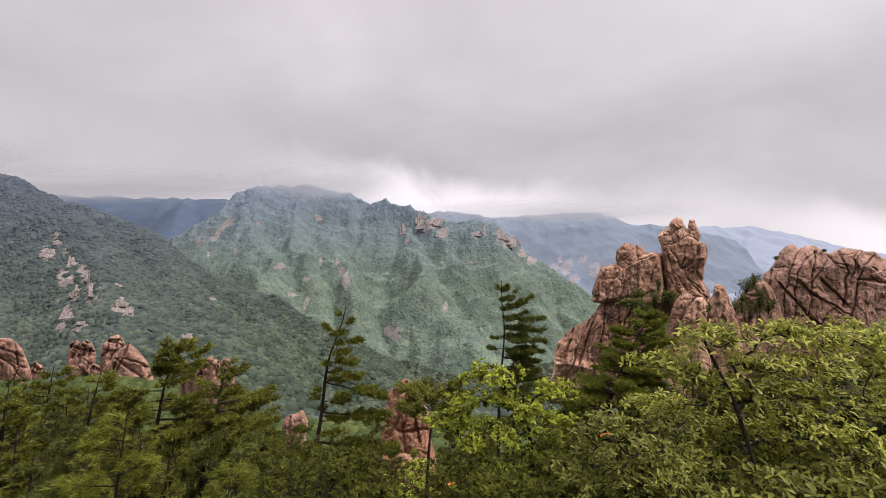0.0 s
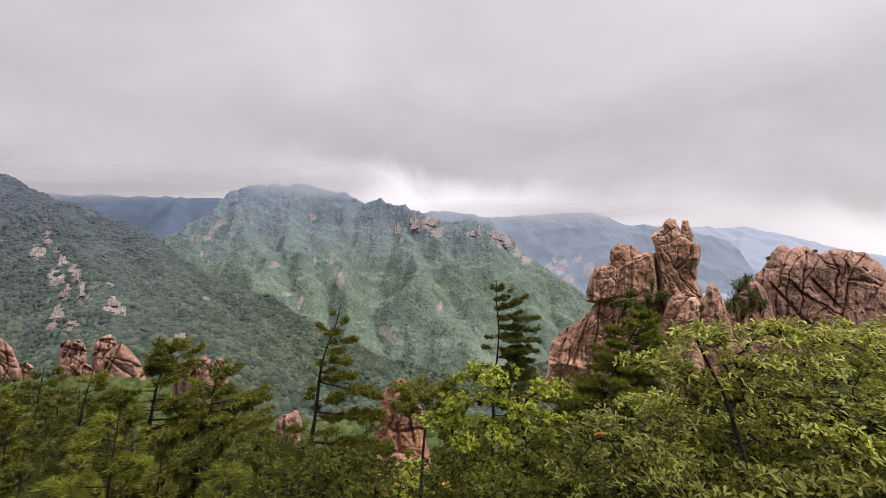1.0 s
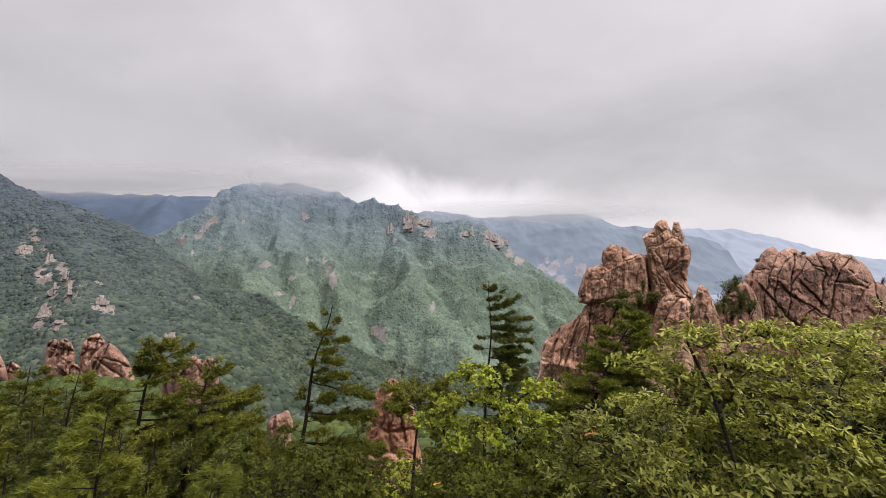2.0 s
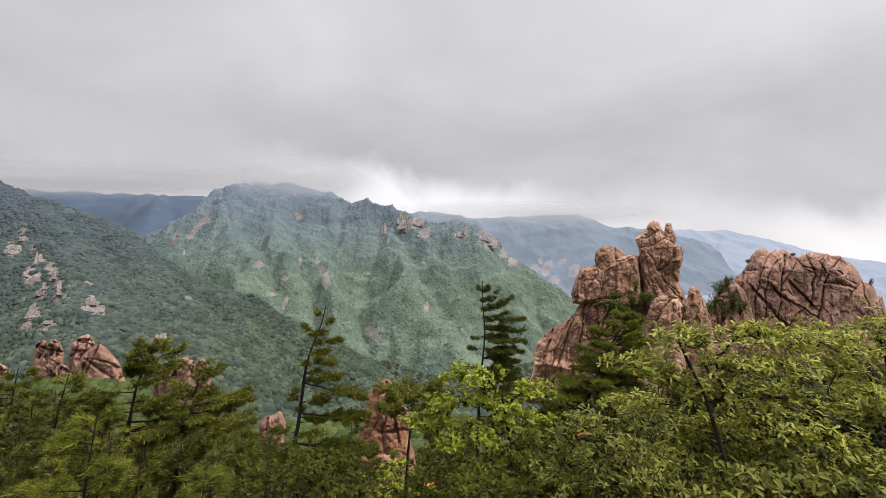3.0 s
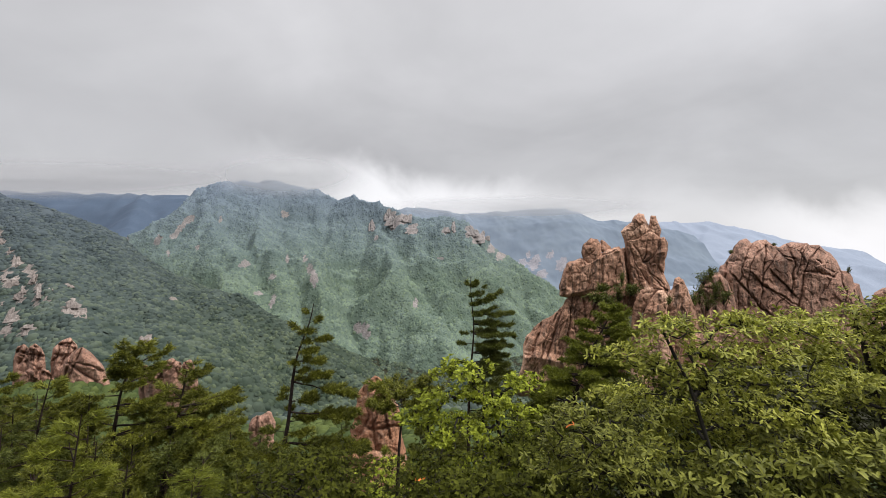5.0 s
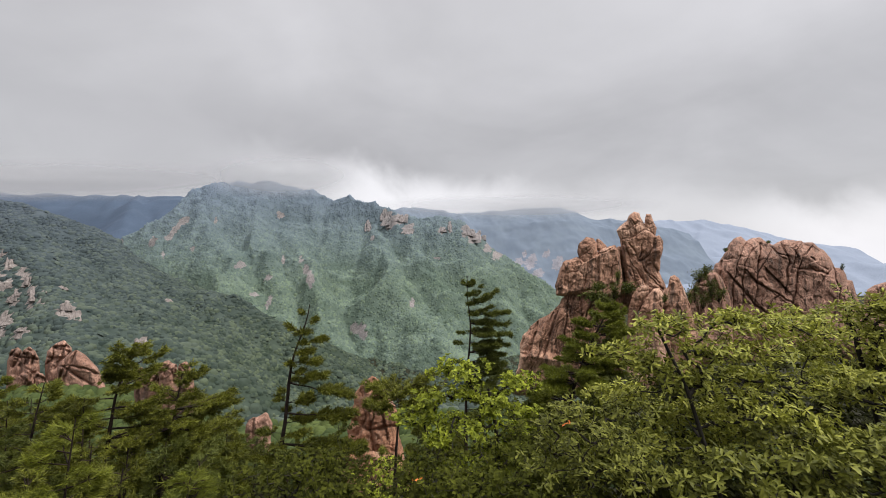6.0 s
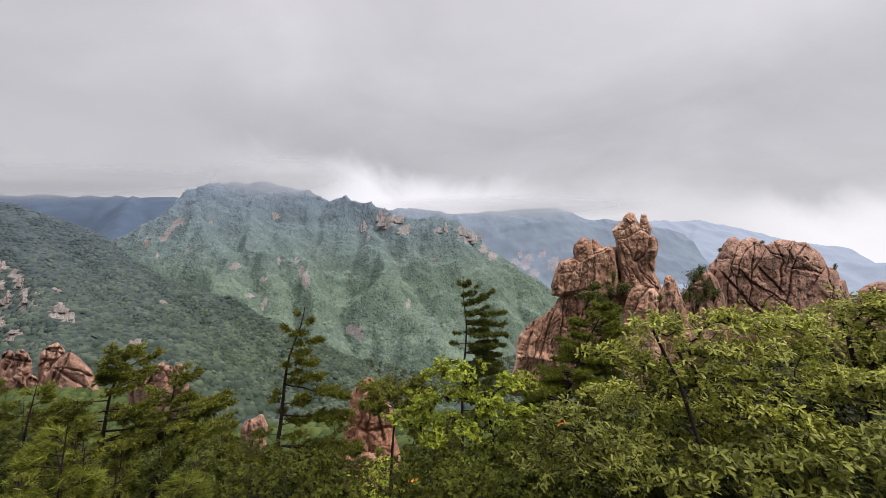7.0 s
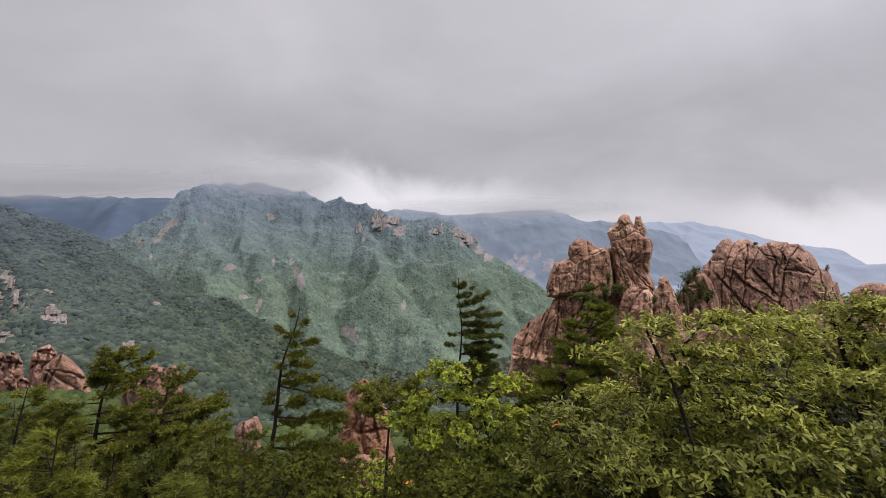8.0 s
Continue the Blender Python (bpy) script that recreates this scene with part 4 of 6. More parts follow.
carved_rock(outcrop, "slab", [(-0.2438, -0.5645), (-0.2266, -0.4785), (-0.1973, -0.4509), (-0.1501, -0.4541), (-0.1025, -0.4597), (-0.0488, -0.4666), (-0.0067, -0.5035), (0.0177, -0.5702)], 35, 2, ROCK_RED, 42, [[(-0.1973, -0.4521), (-0.1795, -0.4823), (-0.1851, -0.5299)], [(-0.1263, -0.4593), (-0.1024, -0.4897), (-0.1081, -0.5315)], [(-0.2207, -0.4815), (-0.1381, -0.477), (-0.0307, -0.497)]], cell=0.08, edge=1.0, cut=0.3, width=0.09, bulge=0.12, planes=14)
carved_rock(outcrop, "boulder", [(-0.3668, -0.4552), (-0.3612, -0.408), (-0.3578, -0.3844), (-0.344, -0.371), (-0.3172, -0.366), (-0.3078, -0.3851), (-0.3087, -0.4562)], 44, 1.2, ROCK_BROWN, 44, [[(-0.344, -0.3727), (-0.3467, -0.4082), (-0.3407, -0.4438)]], cell=0.07, edge=0.6, cut=0.25, width=0.1, planes=8)

knob = formation("rock_outcrop", "rounded granite boulders rising behind the pines", "rock outcrop")
carved_rock(knob, "boulder", [(-0.5496, -0.3601), (-0.5416, -0.2711), (-0.5378, -0.2481), (-0.5221, -0.2413), (-0.5064, -0.2523), (-0.5018, -0.28), (-0.4964, -0.3608)], 74, 2.6, ROCK_BROWN, 43, cross_cracks([(-0.5496, -0.3601), (-0.5416, -0.2711), (-0.5378, -0.2481), (-0.5221, -0.2413), (-0.5064, -0.2523), (-0.5018, -0.28), (-0.4964, -0.3608)], 43), cell=0.12, edge=2.2, planes=8, cut=0.48, width=0.13, bulge=0.33)
carved_rock(knob, "boulder", [(-0.506, -0.3607), (-0.5052, -0.2714), (-0.5008, -0.2524), (-0.4874, -0.2455), (-0.476, -0.26), (-0.4714, -0.2918), (-0.4655, -0.3612)], 76, 2.6, ROCK_BROWN, 44, cross_cracks([(-0.506, -0.3607), (-0.5052, -0.2714), (-0.5008, -0.2524), (-0.4874, -0.2455), (-0.476, -0.26), (-0.4714, -0.2918), (-0.4655, -0.3612)], 44), cell=0.12, edge=2.2, planes=8, cut=0.49, width=0.13, bulge=0.34)
carved_rock(knob, "boulder", [(-0.5943, -0.3366), (-0.5918, -0.2678), (-0.5863, -0.2552), (-0.5751, -0.2553), (-0.5712, -0.2708), (-0.5692, -0.3369)], 78, 2.6, ROCK_BROWN, 45, cross_cracks([(-0.5943, -0.3366), (-0.5918, -0.2678), (-0.5863, -0.2552), (-0.5751, -0.2553), (-0.5712, -0.2708), (-0.5692, -0.3369)], 45), cell=0.12, edge=2.2, planes=8, cut=0.51, width=0.13, bulge=0.35)
carved_rock(knob, "boulder", [(-0.5832, -0.3367), (-0.5806, -0.2736), (-0.5668, -0.2594), (-0.5434, -0.2509), (-0.5377, -0.2625), (-0.5357, -0.3373)], 75, 2.6, ROCK_BROWN, 46, cross_cracks([(-0.5832, -0.3367), (-0.5806, -0.2736), (-0.5668, -0.2594), (-0.5434, -0.2509), (-0.5377, -0.2625), (-0.5357, -0.3373)], 46), cell=0.12, edge=2.2, planes=8, cut=0.49, width=0.13, bulge=0.34)
carved_rock(knob, "boulder", [(-0.5273, -0.3604), (-0.5023, -0.3031), (-0.4883, -0.2917), (-0.4714, -0.2976), (-0.4542, -0.3613)], 70, 2.6, ROCK_BROWN, 47, cross_cracks([(-0.5273, -0.3604), (-0.5023, -0.3031), (-0.4883, -0.2917), (-0.4714, -0.2976), (-0.4542, -0.3613)], 47), cell=0.12, edge=2.2, planes=8, cut=0.45, width=0.12, bulge=0.32)

SPUR = [[(-1.25, -0.33, 186), (-1.02, -0.318, 190), (-0.88, -0.316, 194), (-0.78, -0.304, 196), (-0.70, -0.312, 192), (-0.62, -0.345, 190), (-0.55, -0.39, 186)], [(-0.78, -0.304, 196), (-0.80, -0.36, 160)]]
mountain("wooded spur carrying the granite domes", SPUR, (-260, -80, 110, 270), 3.0, 0.75, 61, FOREST_SLOPE, 1.9, 2.3, "green trees crowding round the granite domes", 0.07, 1.6)
crest = formation("boulder_group", "orange-grey granite domes on the lower slope", "rock outcrop")
carved_rock(crest, "dome", [(-0.7595, -0.3917), (-0.7527, -0.3007), (-0.7491, -0.2524), (-0.7409, -0.2382), (-0.7218, -0.2184), (-0.7081, -0.2139), (-0.6888, -0.2271), (-0.6666, -0.2558), (-0.6544, -0.2845), (-0.647, -0.3246), (-0.6385, -0.3934)], 200, 9, ROCK_BROWN, 90, cross_cracks([(-0.7595, -0.3917), (-0.7527, -0.3007), (-0.7491, -0.2524), (-0.7409, -0.2382), (-0.7218, -0.2184), (-0.7081, -0.2139), (-0.6888, -0.2271), (-0.6666, -0.2558), (-0.6544, -0.2845), (-0.647, -0.3246), (-0.6385, -0.3934)], 90), cell=0.38, edge=4.5, planes=8, cut=1.30, width=0.34, bulge=0.90)
carved_rock(crest, "dome", [(-0.7759, -0.3915), (-0.7732, -0.2437), (-0.7683, -0.2153), (-0.7493, -0.1983), (-0.7329, -0.1916), (-0.7174, -0.2099), (-0.7189, -0.244), (-0.7212, -0.3922)], 208, 7, ROCK_BROWN, 91, cross_cracks([(-0.7759, -0.3915), (-0.7732, -0.2437), (-0.7683, -0.2153), (-0.7493, -0.1983), (-0.7329, -0.1916), (-0.7174, -0.2099), (-0.7189, -0.244), (-0.7212, -0.3922)], 91), cell=0.38, edge=3.4, planes=8, cut=1.35, width=0.35, bulge=0.94)
carved_rock(crest, "boulder", [(-0.8549, -0.3564), (-0.8482, -0.2375), (-0.8407, -0.2093), (-0.8256, -0.2037), (-0.8168, -0.2151), (-0.8124, -0.2434), (-0.8109, -0.3569)], 206, 5, ROCK_BROWN, 92, cross_cracks([(-0.8549, -0.3564), (-0.8482, -0.2375), (-0.8407, -0.2093), (-0.8256, -0.2037), (-0.8168, -0.2151), (-0.8124, -0.2434), (-0.8109, -0.3569)], 92), cell=0.38, edge=2.6, planes=8, flutes=(3.0, 0.3, 80), cut=1.34, width=0.35, bulge=0.93)
carved_rock(crest, "boulder", [(-0.8223, -0.3568), (-0.82, -0.232), (-0.8174, -0.2122), (-0.8038, -0.2026), (-0.7902, -0.2152), (-0.7841, -0.2351), (-0.7815, -0.3573)], 204, 5, ROCK_BROWN, 93, cross_cracks([(-0.8223, -0.3568), (-0.82, -0.232), (-0.8174, -0.2122), (-0.8038, -0.2026), (-0.7902, -0.2152), (-0.7841, -0.2351), (-0.7815, -0.3573)], 93), cell=0.38, edge=2.6, planes=8, flutes=(3.0, 0.3, 80), cut=1.33, width=0.35, bulge=0.92)
carved_rock(crest, "boulder", [(-0.8466, -0.3905), (-0.8389, -0.2773), (-0.8254, -0.2632), (-0.8064, -0.2509), (-0.7965, -0.2662), (-0.7896, -0.3913)], 198, 5, ROCK_BROWN, 94, cross_cracks([(-0.8466, -0.3905), (-0.8389, -0.2773), (-0.8254, -0.2632), (-0.8064, -0.2509), (-0.7965, -0.2662), (-0.7896, -0.3913)], 94), cell=0.38, edge=2.6, planes=8, flutes=(3.0, 0.3, 80), cut=1.29, width=0.34, bulge=0.89)
carved_rock(crest, "boulder", [(-0.8005, -0.3911), (-0.7954, -0.2776), (-0.79, -0.2578), (-0.7764, -0.2624), (-0.7643, -0.2836), (-0.7568, -0.3917)], 199, 5, ROCK_BROWN, 95, cross_cracks([(-0.8005, -0.3911), (-0.7954, -0.2776), (-0.79, -0.2578), (-0.7764, -0.2624), (-0.7643, -0.2836), (-0.7568, -0.3917)], 95), cell=0.38, edge=2.6, planes=8, flutes=(3.0, 0.3, 80), cut=1.29, width=0.34, bulge=0.90)
carved_rock(crest, "dome", [(-1.0765, -0.4069), (-1.0383, -0.2283), (-1.0102, -0.2003), (-0.9745, -0.2003), (-0.9515, -0.2219), (-0.9337, -0.2602), (-0.9209, -0.3176), (-0.9107, -0.4069)], 196, 6, ROCK_BROWN, 98, cross_cracks([(-1.0765, -0.4069), (-1.0383, -0.2283), (-1.0102, -0.2003), (-0.9745, -0.2003), (-0.9515, -0.2219), (-0.9337, -0.2602), (-0.9209, -0.3176), (-0.9107, -0.4069)], 98), cell=0.38, edge=3.4, planes=8, cut=1.27, width=0.33, bulge=0.88)
carved_rock(crest, "boulder", [(-0.9426, -0.4069), (-0.9337, -0.2793), (-0.9209, -0.2538), (-0.9005, -0.2666), (-0.8954, -0.4069)], 203, 3, ROCK_BROWN, 99, cross_cracks([(-0.9426, -0.4069), (-0.9337, -0.2793), (-0.9209, -0.2538), (-0.9005, -0.2666), (-0.8954, -0.4069)], 99), cell=0.38, edge=2.6, planes=8, cut=1.32, width=0.35, bulge=0.91)


def rock_bush(u, v, d, w, h, seed):
    """A small dark bush rooted in a cleft."""
    rng = np.random.default_rng(seed)
    bush = tagged(new("shrub"), "small dark green bush growing in a rock cleft", "shrub", "bushes on the rocks")
    c = sight(u, v, d)
    n = 70
    g = rng.normal(0, 0.5, (n, 3)) * (w * d, 0.6, h * d)
    pts = c + g
    root = c - (0, -0.5, 1.6 * h * d)
    part("stem", *frusta(np.repeat(root[None], n, 0), pts, np.full(n, 0.03), np.full(n, 0.015), 3), BARK, bush)
    shape, tris = LEAF_SPRAY
    way = g + rng.normal(0, 0.4, (n, 3)) + (0, -0.2, 0.4)
    part("crown", *scattered(shape, tris, pts, way, rng.normal(0, 1, (n, 3)), rng.uniform(0.5, 0.95, n) * min(1.0, w * d / 1.4)), NEEDLE_DARK, bush, "", False)


def spray_template(n, seed):
    rng = np.random.default_rng(seed)
    vs, fs = [], []
    for i in range(n):
        b = rng.normal(0, 0.35, 3)
        along, across = rng.normal(0, 0.3, 3), rng.normal(0, 0.1, 3)
        vs += [b - across, b + across, b + along]
        fs.append((3 * i, 3 * i + 1, 3 * i + 2))
    return np.array(vs), np.array(fs)


LEAF_SPRAY = spray_template(14, 3)
for k, (x, y, d, w, h) in enumerate([(0.426, -0.1212, 100, 0.0204, 0.0102), (0.4515, -0.1327, 99, 0.0179, 0.0128), (0.4694, -0.1492, 98, 0.0153, 0.0153), (0.4796, -0.111, 100, 0.0102, 0.0179), (0.4388, -0.1008, 101, 0.0128, 0.00765), (0.5102, -0.1059, 99, 0.0128, 0.0102), (0.4872, -0.0753, 104, 0.00638, 0.0153), (0.6862, -0.0804, 128, 0.0153, 0.0128), (0.7041, -0.0676, 128, 0.0102, 0.00893),
                                     (0.676, -0.1135, 128, 0.0102, 0.0204), (0.7156, -0.1071, 127, 0.0128, 0.0179), (0.7372, -0.1263, 127, 0.0153, 0.0128), (0.7521, -0.02, 147, 0.0045, 0.0035), (0.8606, -0.0032, 147, 0.004, 0.0025), (0.6964, -0.1365, 127, 0.0179, 0.0153), (0.6582, -0.1327, 126, 0.0102, 0.0179),
                                     (1.0506, -0.0647, 148, 0.0035, 0.009), (0.6008, -0.1327, 98, 0.00638, 0.00765)]):
    rock_bush(x, y, d, w, h, 600 + k)

far_rng = np.random.default_rng(77)


def slope_distance(u, v, masses):
    """How far ahead the line of sight meets the mountain slopes."""
    ds = np.arange(400.0, 4200.0, 4.0)
    z = np.full(len(ds), -9999.0)
    for spines, steep, seed, rough in masses:
        z = np.maximum(z, ridge_height(u * ds, ds, spines, steep, seed, rough))
    hit = np.nonzero(z > 1.7 + v * ds)[0]
    return ds[hit[0]] if len(hit) else None


MASSES = [(MAIN, 0.86, 3, 1.0), (SHOULDER, 0.62, 21, 0.8)]


def far_outcrop(u, v, w, h, slant, label, k, masses, mat, sunk=0.45):
    """A bare cliff of two or three ragged shards standing out of the slope. slant: how far it leans aside."""
    near, far = slope_distance(u, v - h, masses), slope_distance(u, v + 0.5 * h, masses)
    if near is None:
        return
    d = near
    lie = 0.9 if far is None else min(max((far - near) / (1.5 * h * near), 0.0), 1.7)
    thing = formation("cliff_outcrop", label, "rock outcrop", "bare rocks on the mountain slopes")
    n = 2 + (k % 3 > 0)
    for i in range(n):
        r = far_rng.uniform(0.75, 1.15, 8)
        side = (i - (n - 1) / 2) * 0.8 * w
        foot, tall, half = v - h * far_rng.uniform(0.5, 1.1), h * (1.7 - 0.5 * abs(i - k % n)) * r[0], w * 0.6 * r[1]
        ring = [(-1.1, 0.0), (-1.0 * r[2], 0.4), (-0.85 * r[3], 0.72), (-0.5 * r[4], 0.95), (0.1, 1.0), (0.55 * r[5], 0.88), (0.8 * r[6], 0.62), (1.0 * r[7], 0.35), (1.1, 0.0)]
        outline = [(u + side + half * a + slant * (b - 0.5) * tall, foot + b * tall) for a, b in ring]
        crack = [[(u + side + slant * (b - 0.5) * tall + half * far_rng.uniform(-0.5, 0.5), foot + b * tall) for b in (0.1, 0.5, 0.95)] for _ in range(2)]
        cell = d / 800.0
        deep = max(9.0, 0.5 * half * d)
        carved_rock(thing, "shard", outline, d + sunk * deep, deep, mat, 100 + k * 5 + i, crack, cell, half * d * 0.4, planes=9, lie=0.9 * lie, bulge=0.1 * cell, cut=1.6 * cell, width=0.9 * cell, jag=1.3 * cell)


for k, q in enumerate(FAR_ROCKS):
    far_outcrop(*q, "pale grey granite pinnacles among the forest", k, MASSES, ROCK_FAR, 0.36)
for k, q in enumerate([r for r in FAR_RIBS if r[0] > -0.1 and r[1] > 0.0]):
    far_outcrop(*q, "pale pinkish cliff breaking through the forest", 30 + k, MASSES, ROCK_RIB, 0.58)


# ---- cloud lying on the summits ----
def cloud_material(name, thick, tone):
    """Thin mist: white droplets, denser in the middle of the bank, ragged at its rim."""
    m = bpy.data.materials.new(name)
    m.use_nodes = True
    nt = m.node_tree
    nt.nodes.clear()
    out = nt.nodes.new("ShaderNodeOutputMaterial")
    co = nt.nodes.new("ShaderNodeTexCoord")
    ball = nt.nodes.new("ShaderNodeTexGradient")
    ball.gradient_type = "SPHERICAL"
    nt.links.new(co.outputs["Object"], ball.inputs[0])
    n = tex(nt, co.outputs["Object"], 1.3, 5, 0.5, 0.6, (3.5, 1, 1))
    dens = nt.nodes.new("ShaderNodeMath")
    dens.operation = "MULTIPLY_ADD"
    nt.links.new(n, dens.inputs[0])
    dens.inputs[1].default_value = 0.3
    nt.links.new(ball.outputs["Fac"], dens.inputs[2])
    fac = colours(nt, dens.outputs[0], [(0.14, (0, 0, 0)), (0.55, (thick,) * 3)])
    rim = nt.nodes.new("ShaderNodeMath")
    rim.operation = "MULTIPLY"
    rim.use_clamp = True
    soft = colours(nt, ball.outputs["Fac"], [(0.04, (0, 0, 0)), (0.6, (1, 1, 1))])
    nt.links.new(fac, rim.inputs[0])
    nt.links.new(soft, rim.inputs[1])
    clear, white, back = nt.nodes.new("ShaderNodeBsdfTransparent"), nt.nodes.new("ShaderNodeBsdfDiffuse"), nt.nodes.new("ShaderNodeBsdfTranslucent")
    white.inputs["Color"].default_value = back.inputs["Color"].default_value = (tone, tone * 0.99, tone, 1)
    both, mix = nt.nodes.new("ShaderNodeMixShader"), nt.nodes.new("ShaderNodeMixShader")
    nt.links.new(white.outputs[0], both.inputs[1])
    nt.links.new(back.outputs[0], both.inputs[2])
    nt.links.new(rim.outputs[0], mix.inputs[0])
    nt.links.new(clear.outputs[0], mix.inputs[1])
    nt.links.new(both.outputs[0], mix.inputs[2])
    nt.links.new(mix.outputs[0], out.inputs["Surface"])
    return m


MIST = cloud_material("mist", 0.85, 0.54)
MIST_THIN = cloud_material("thin_mist", 0.62, 0.62)


def cloud_bank(u0, u1, v0, v1, d, mat, seed):
    """A ragged bank of cloud, billowing towards the lookout."""
    nx, nz = 60, 24
    gx, gz = np.meshgrid(np.linspace(-1, 1, nx), np.linspace(-1, 1, nz))
    x, z = gx.ravel(), gz.ravel()
    p = np.stack([x * 4, z * 2, 0 * x], -1)
    y = -0.5 * (1 - np.minimum(1, np.hypot(x, z))) + 0.06 * fbm(p, 4, 0.5, seed)
    ob = new("cloud_bank", mesh_from("cloud_bank", np.stack([x, y, z], -1), grid_faces(nx, nz), mat))
    c = sight((u0 + u1) / 2, (v0 + v1) / 2, d)
    ob.matrix_world = Matrix.Translation(c) @ Matrix.Diagonal(((u1 - u0) / 2 * d, 60.0, (v1 - v0) / 2 * d, 1))
    ob.visible_shadow = False
    tagged(ob, "low grey cloud wrapping the mountain tops", "cloud", "cloud banks")


for k, (x0, x1, y0, y1, d) in enumerate([(-1.536, -0.184, 0.199, 0.093, 2900), (-1.893, -0.758, 0.288, 0.122, 1150), (-0.49, -0.056, 0.218, 0.096, 2060), (-0.158, 0.658, 0.122, 0.052, 3200)]):
    cloud_bank(x0, x1, y1, y0, d, [MIST, MIST_THIN][k in (2, 3)], 400 + k)


# ---- trees ----
def tuft_template(n, seed, spread, width):
    """A spray of needles round a shoot; y is the shoot's way."""
    rng = np.random.default_rng(seed)
    vs, fs = [], []
    for i in range(n):
        a, lean = rng.uniform(0, 6.283), rng.uniform(0.15, spread)
        along = np.array((math.cos(a) * math.sin(lean), math.cos(lean), math.sin(a) * math.sin(lean)))
        across = np.cross(along, rng.normal(0, 1, 3))
        across *= width / (np.linalg.norm(across) + 1e-9)
        base = np.array((0, rng.uniform(-0.5, 0.3), 0))
        length = rng.uniform(0.75, 1.1)
        vs += [base - across, base + across, base + along * length]
        fs.append((3 * i, 3 * i + 1, 3 * i + 2))
    return np.array(vs), np.array(fs)


def leaf_template(kind):
    """One leaf, folded along its midrib; y runs from stalk to tip, length 1."""
    prof = {"oak": [(0.0, 0.01), (0.42, 0.13), (0.54, 0.10), (0.76, 0.18), (1.0, 0.0)],
            "maple": [(0.0, 0.03), (0.22, 0.34), (0.6, 0.26), (1.0, 0.0)],
            "round": [(0.0, 0.03), (0.5, 0.28), (1.0, 0.0)]}[kind]
    vs, fs = [], []
    for y, w in prof:
        droop = -0.22 * y * y
        vs += [(-w, y, droop + 0.22 * w), (0, y, droop), (w, y, droop + 0.22 * w)]
    for i in range(len(prof) - 1):
        a = 3 * i
        if i == len(prof) - 2:
            fs += [(a, a + 1, a + 4), (a + 1, a + 2, a + 4)]
        else:
            fs += [(a, a + 1, a + 4), (a, a + 4, a + 3), (a + 1, a + 2, a + 5), (a + 1, a + 5, a + 4)]
    return np.array(vs), np.array(fs)


TUFTS = [tuft_template(9, s, 1.25, 0.085) for s in range(4)]
TUFTS_FINE = [tuft_template(24, s + 10, 0.95, 0.035) for s in range(3)]
LEAVES = {k: leaf_template(k) for k in ("oak", "maple", "round")}


def smooth_line(pts, n):
    """A smooth curve through a few points."""
    pts = np.asarray(pts, float)
    t = np.concatenate([[0], np.cumsum(np.linalg.norm(np.diff(pts, axis=0), axis=1))])
    s = np.linspace(0, t[-1], n)
    line = np.stack([np.interp(s, t, pts[:, k]) for k in range(3)], -1)
    for _ in range(max(1, n // 8)):
        line[1:-1] = (line[:-2] + 2 * line[1:-1] + line[2:]) / 4
    return line


def tube(line, r0, r1, sides=8, seed=0):
    """One skin along a curve, slightly uneven."""
    n = len(line)
    way = np.gradient(line, axis=0)
    way /= np.linalg.norm(way, axis=1, keepdims=True)
    ref = np.array((1.0, 0.2, 0)) if abs(way[0, 2]) > 0.7 else np.array((0, 0, 1.0))
    a = np.cross(way, ref)
    a /= np.linalg.norm(a, axis=1, keepdims=True)
    b = np.cross(way, a)
    ang = np.arange(sides) * 2 * np.pi / sides
    rad = np.linspace(r0, r1, n)[:, None] * (1 + 0.12 * np.random.default_rng(seed).normal(0, 1, (n, sides)))
    v = line[:, None] + rad[:, :, None] * (a[:, None] * np.cos(ang)[None, :, None] + b[:, None] * np.sin(ang)[None, :, None])
    return v.reshape(-1, 3), grid_faces(sides, n, True)


def rooted(line, radius):
    """Carry a trunk's line down to just under the ground."""
    x, y, z = line[0]
    g = float(ground_height(np.array([x]), np.array([y]))[0]) - 0.25
    return np.concatenate([[[x - 0.05, y, g]], line]) if z > g + 0.1 else np.asarray(line)


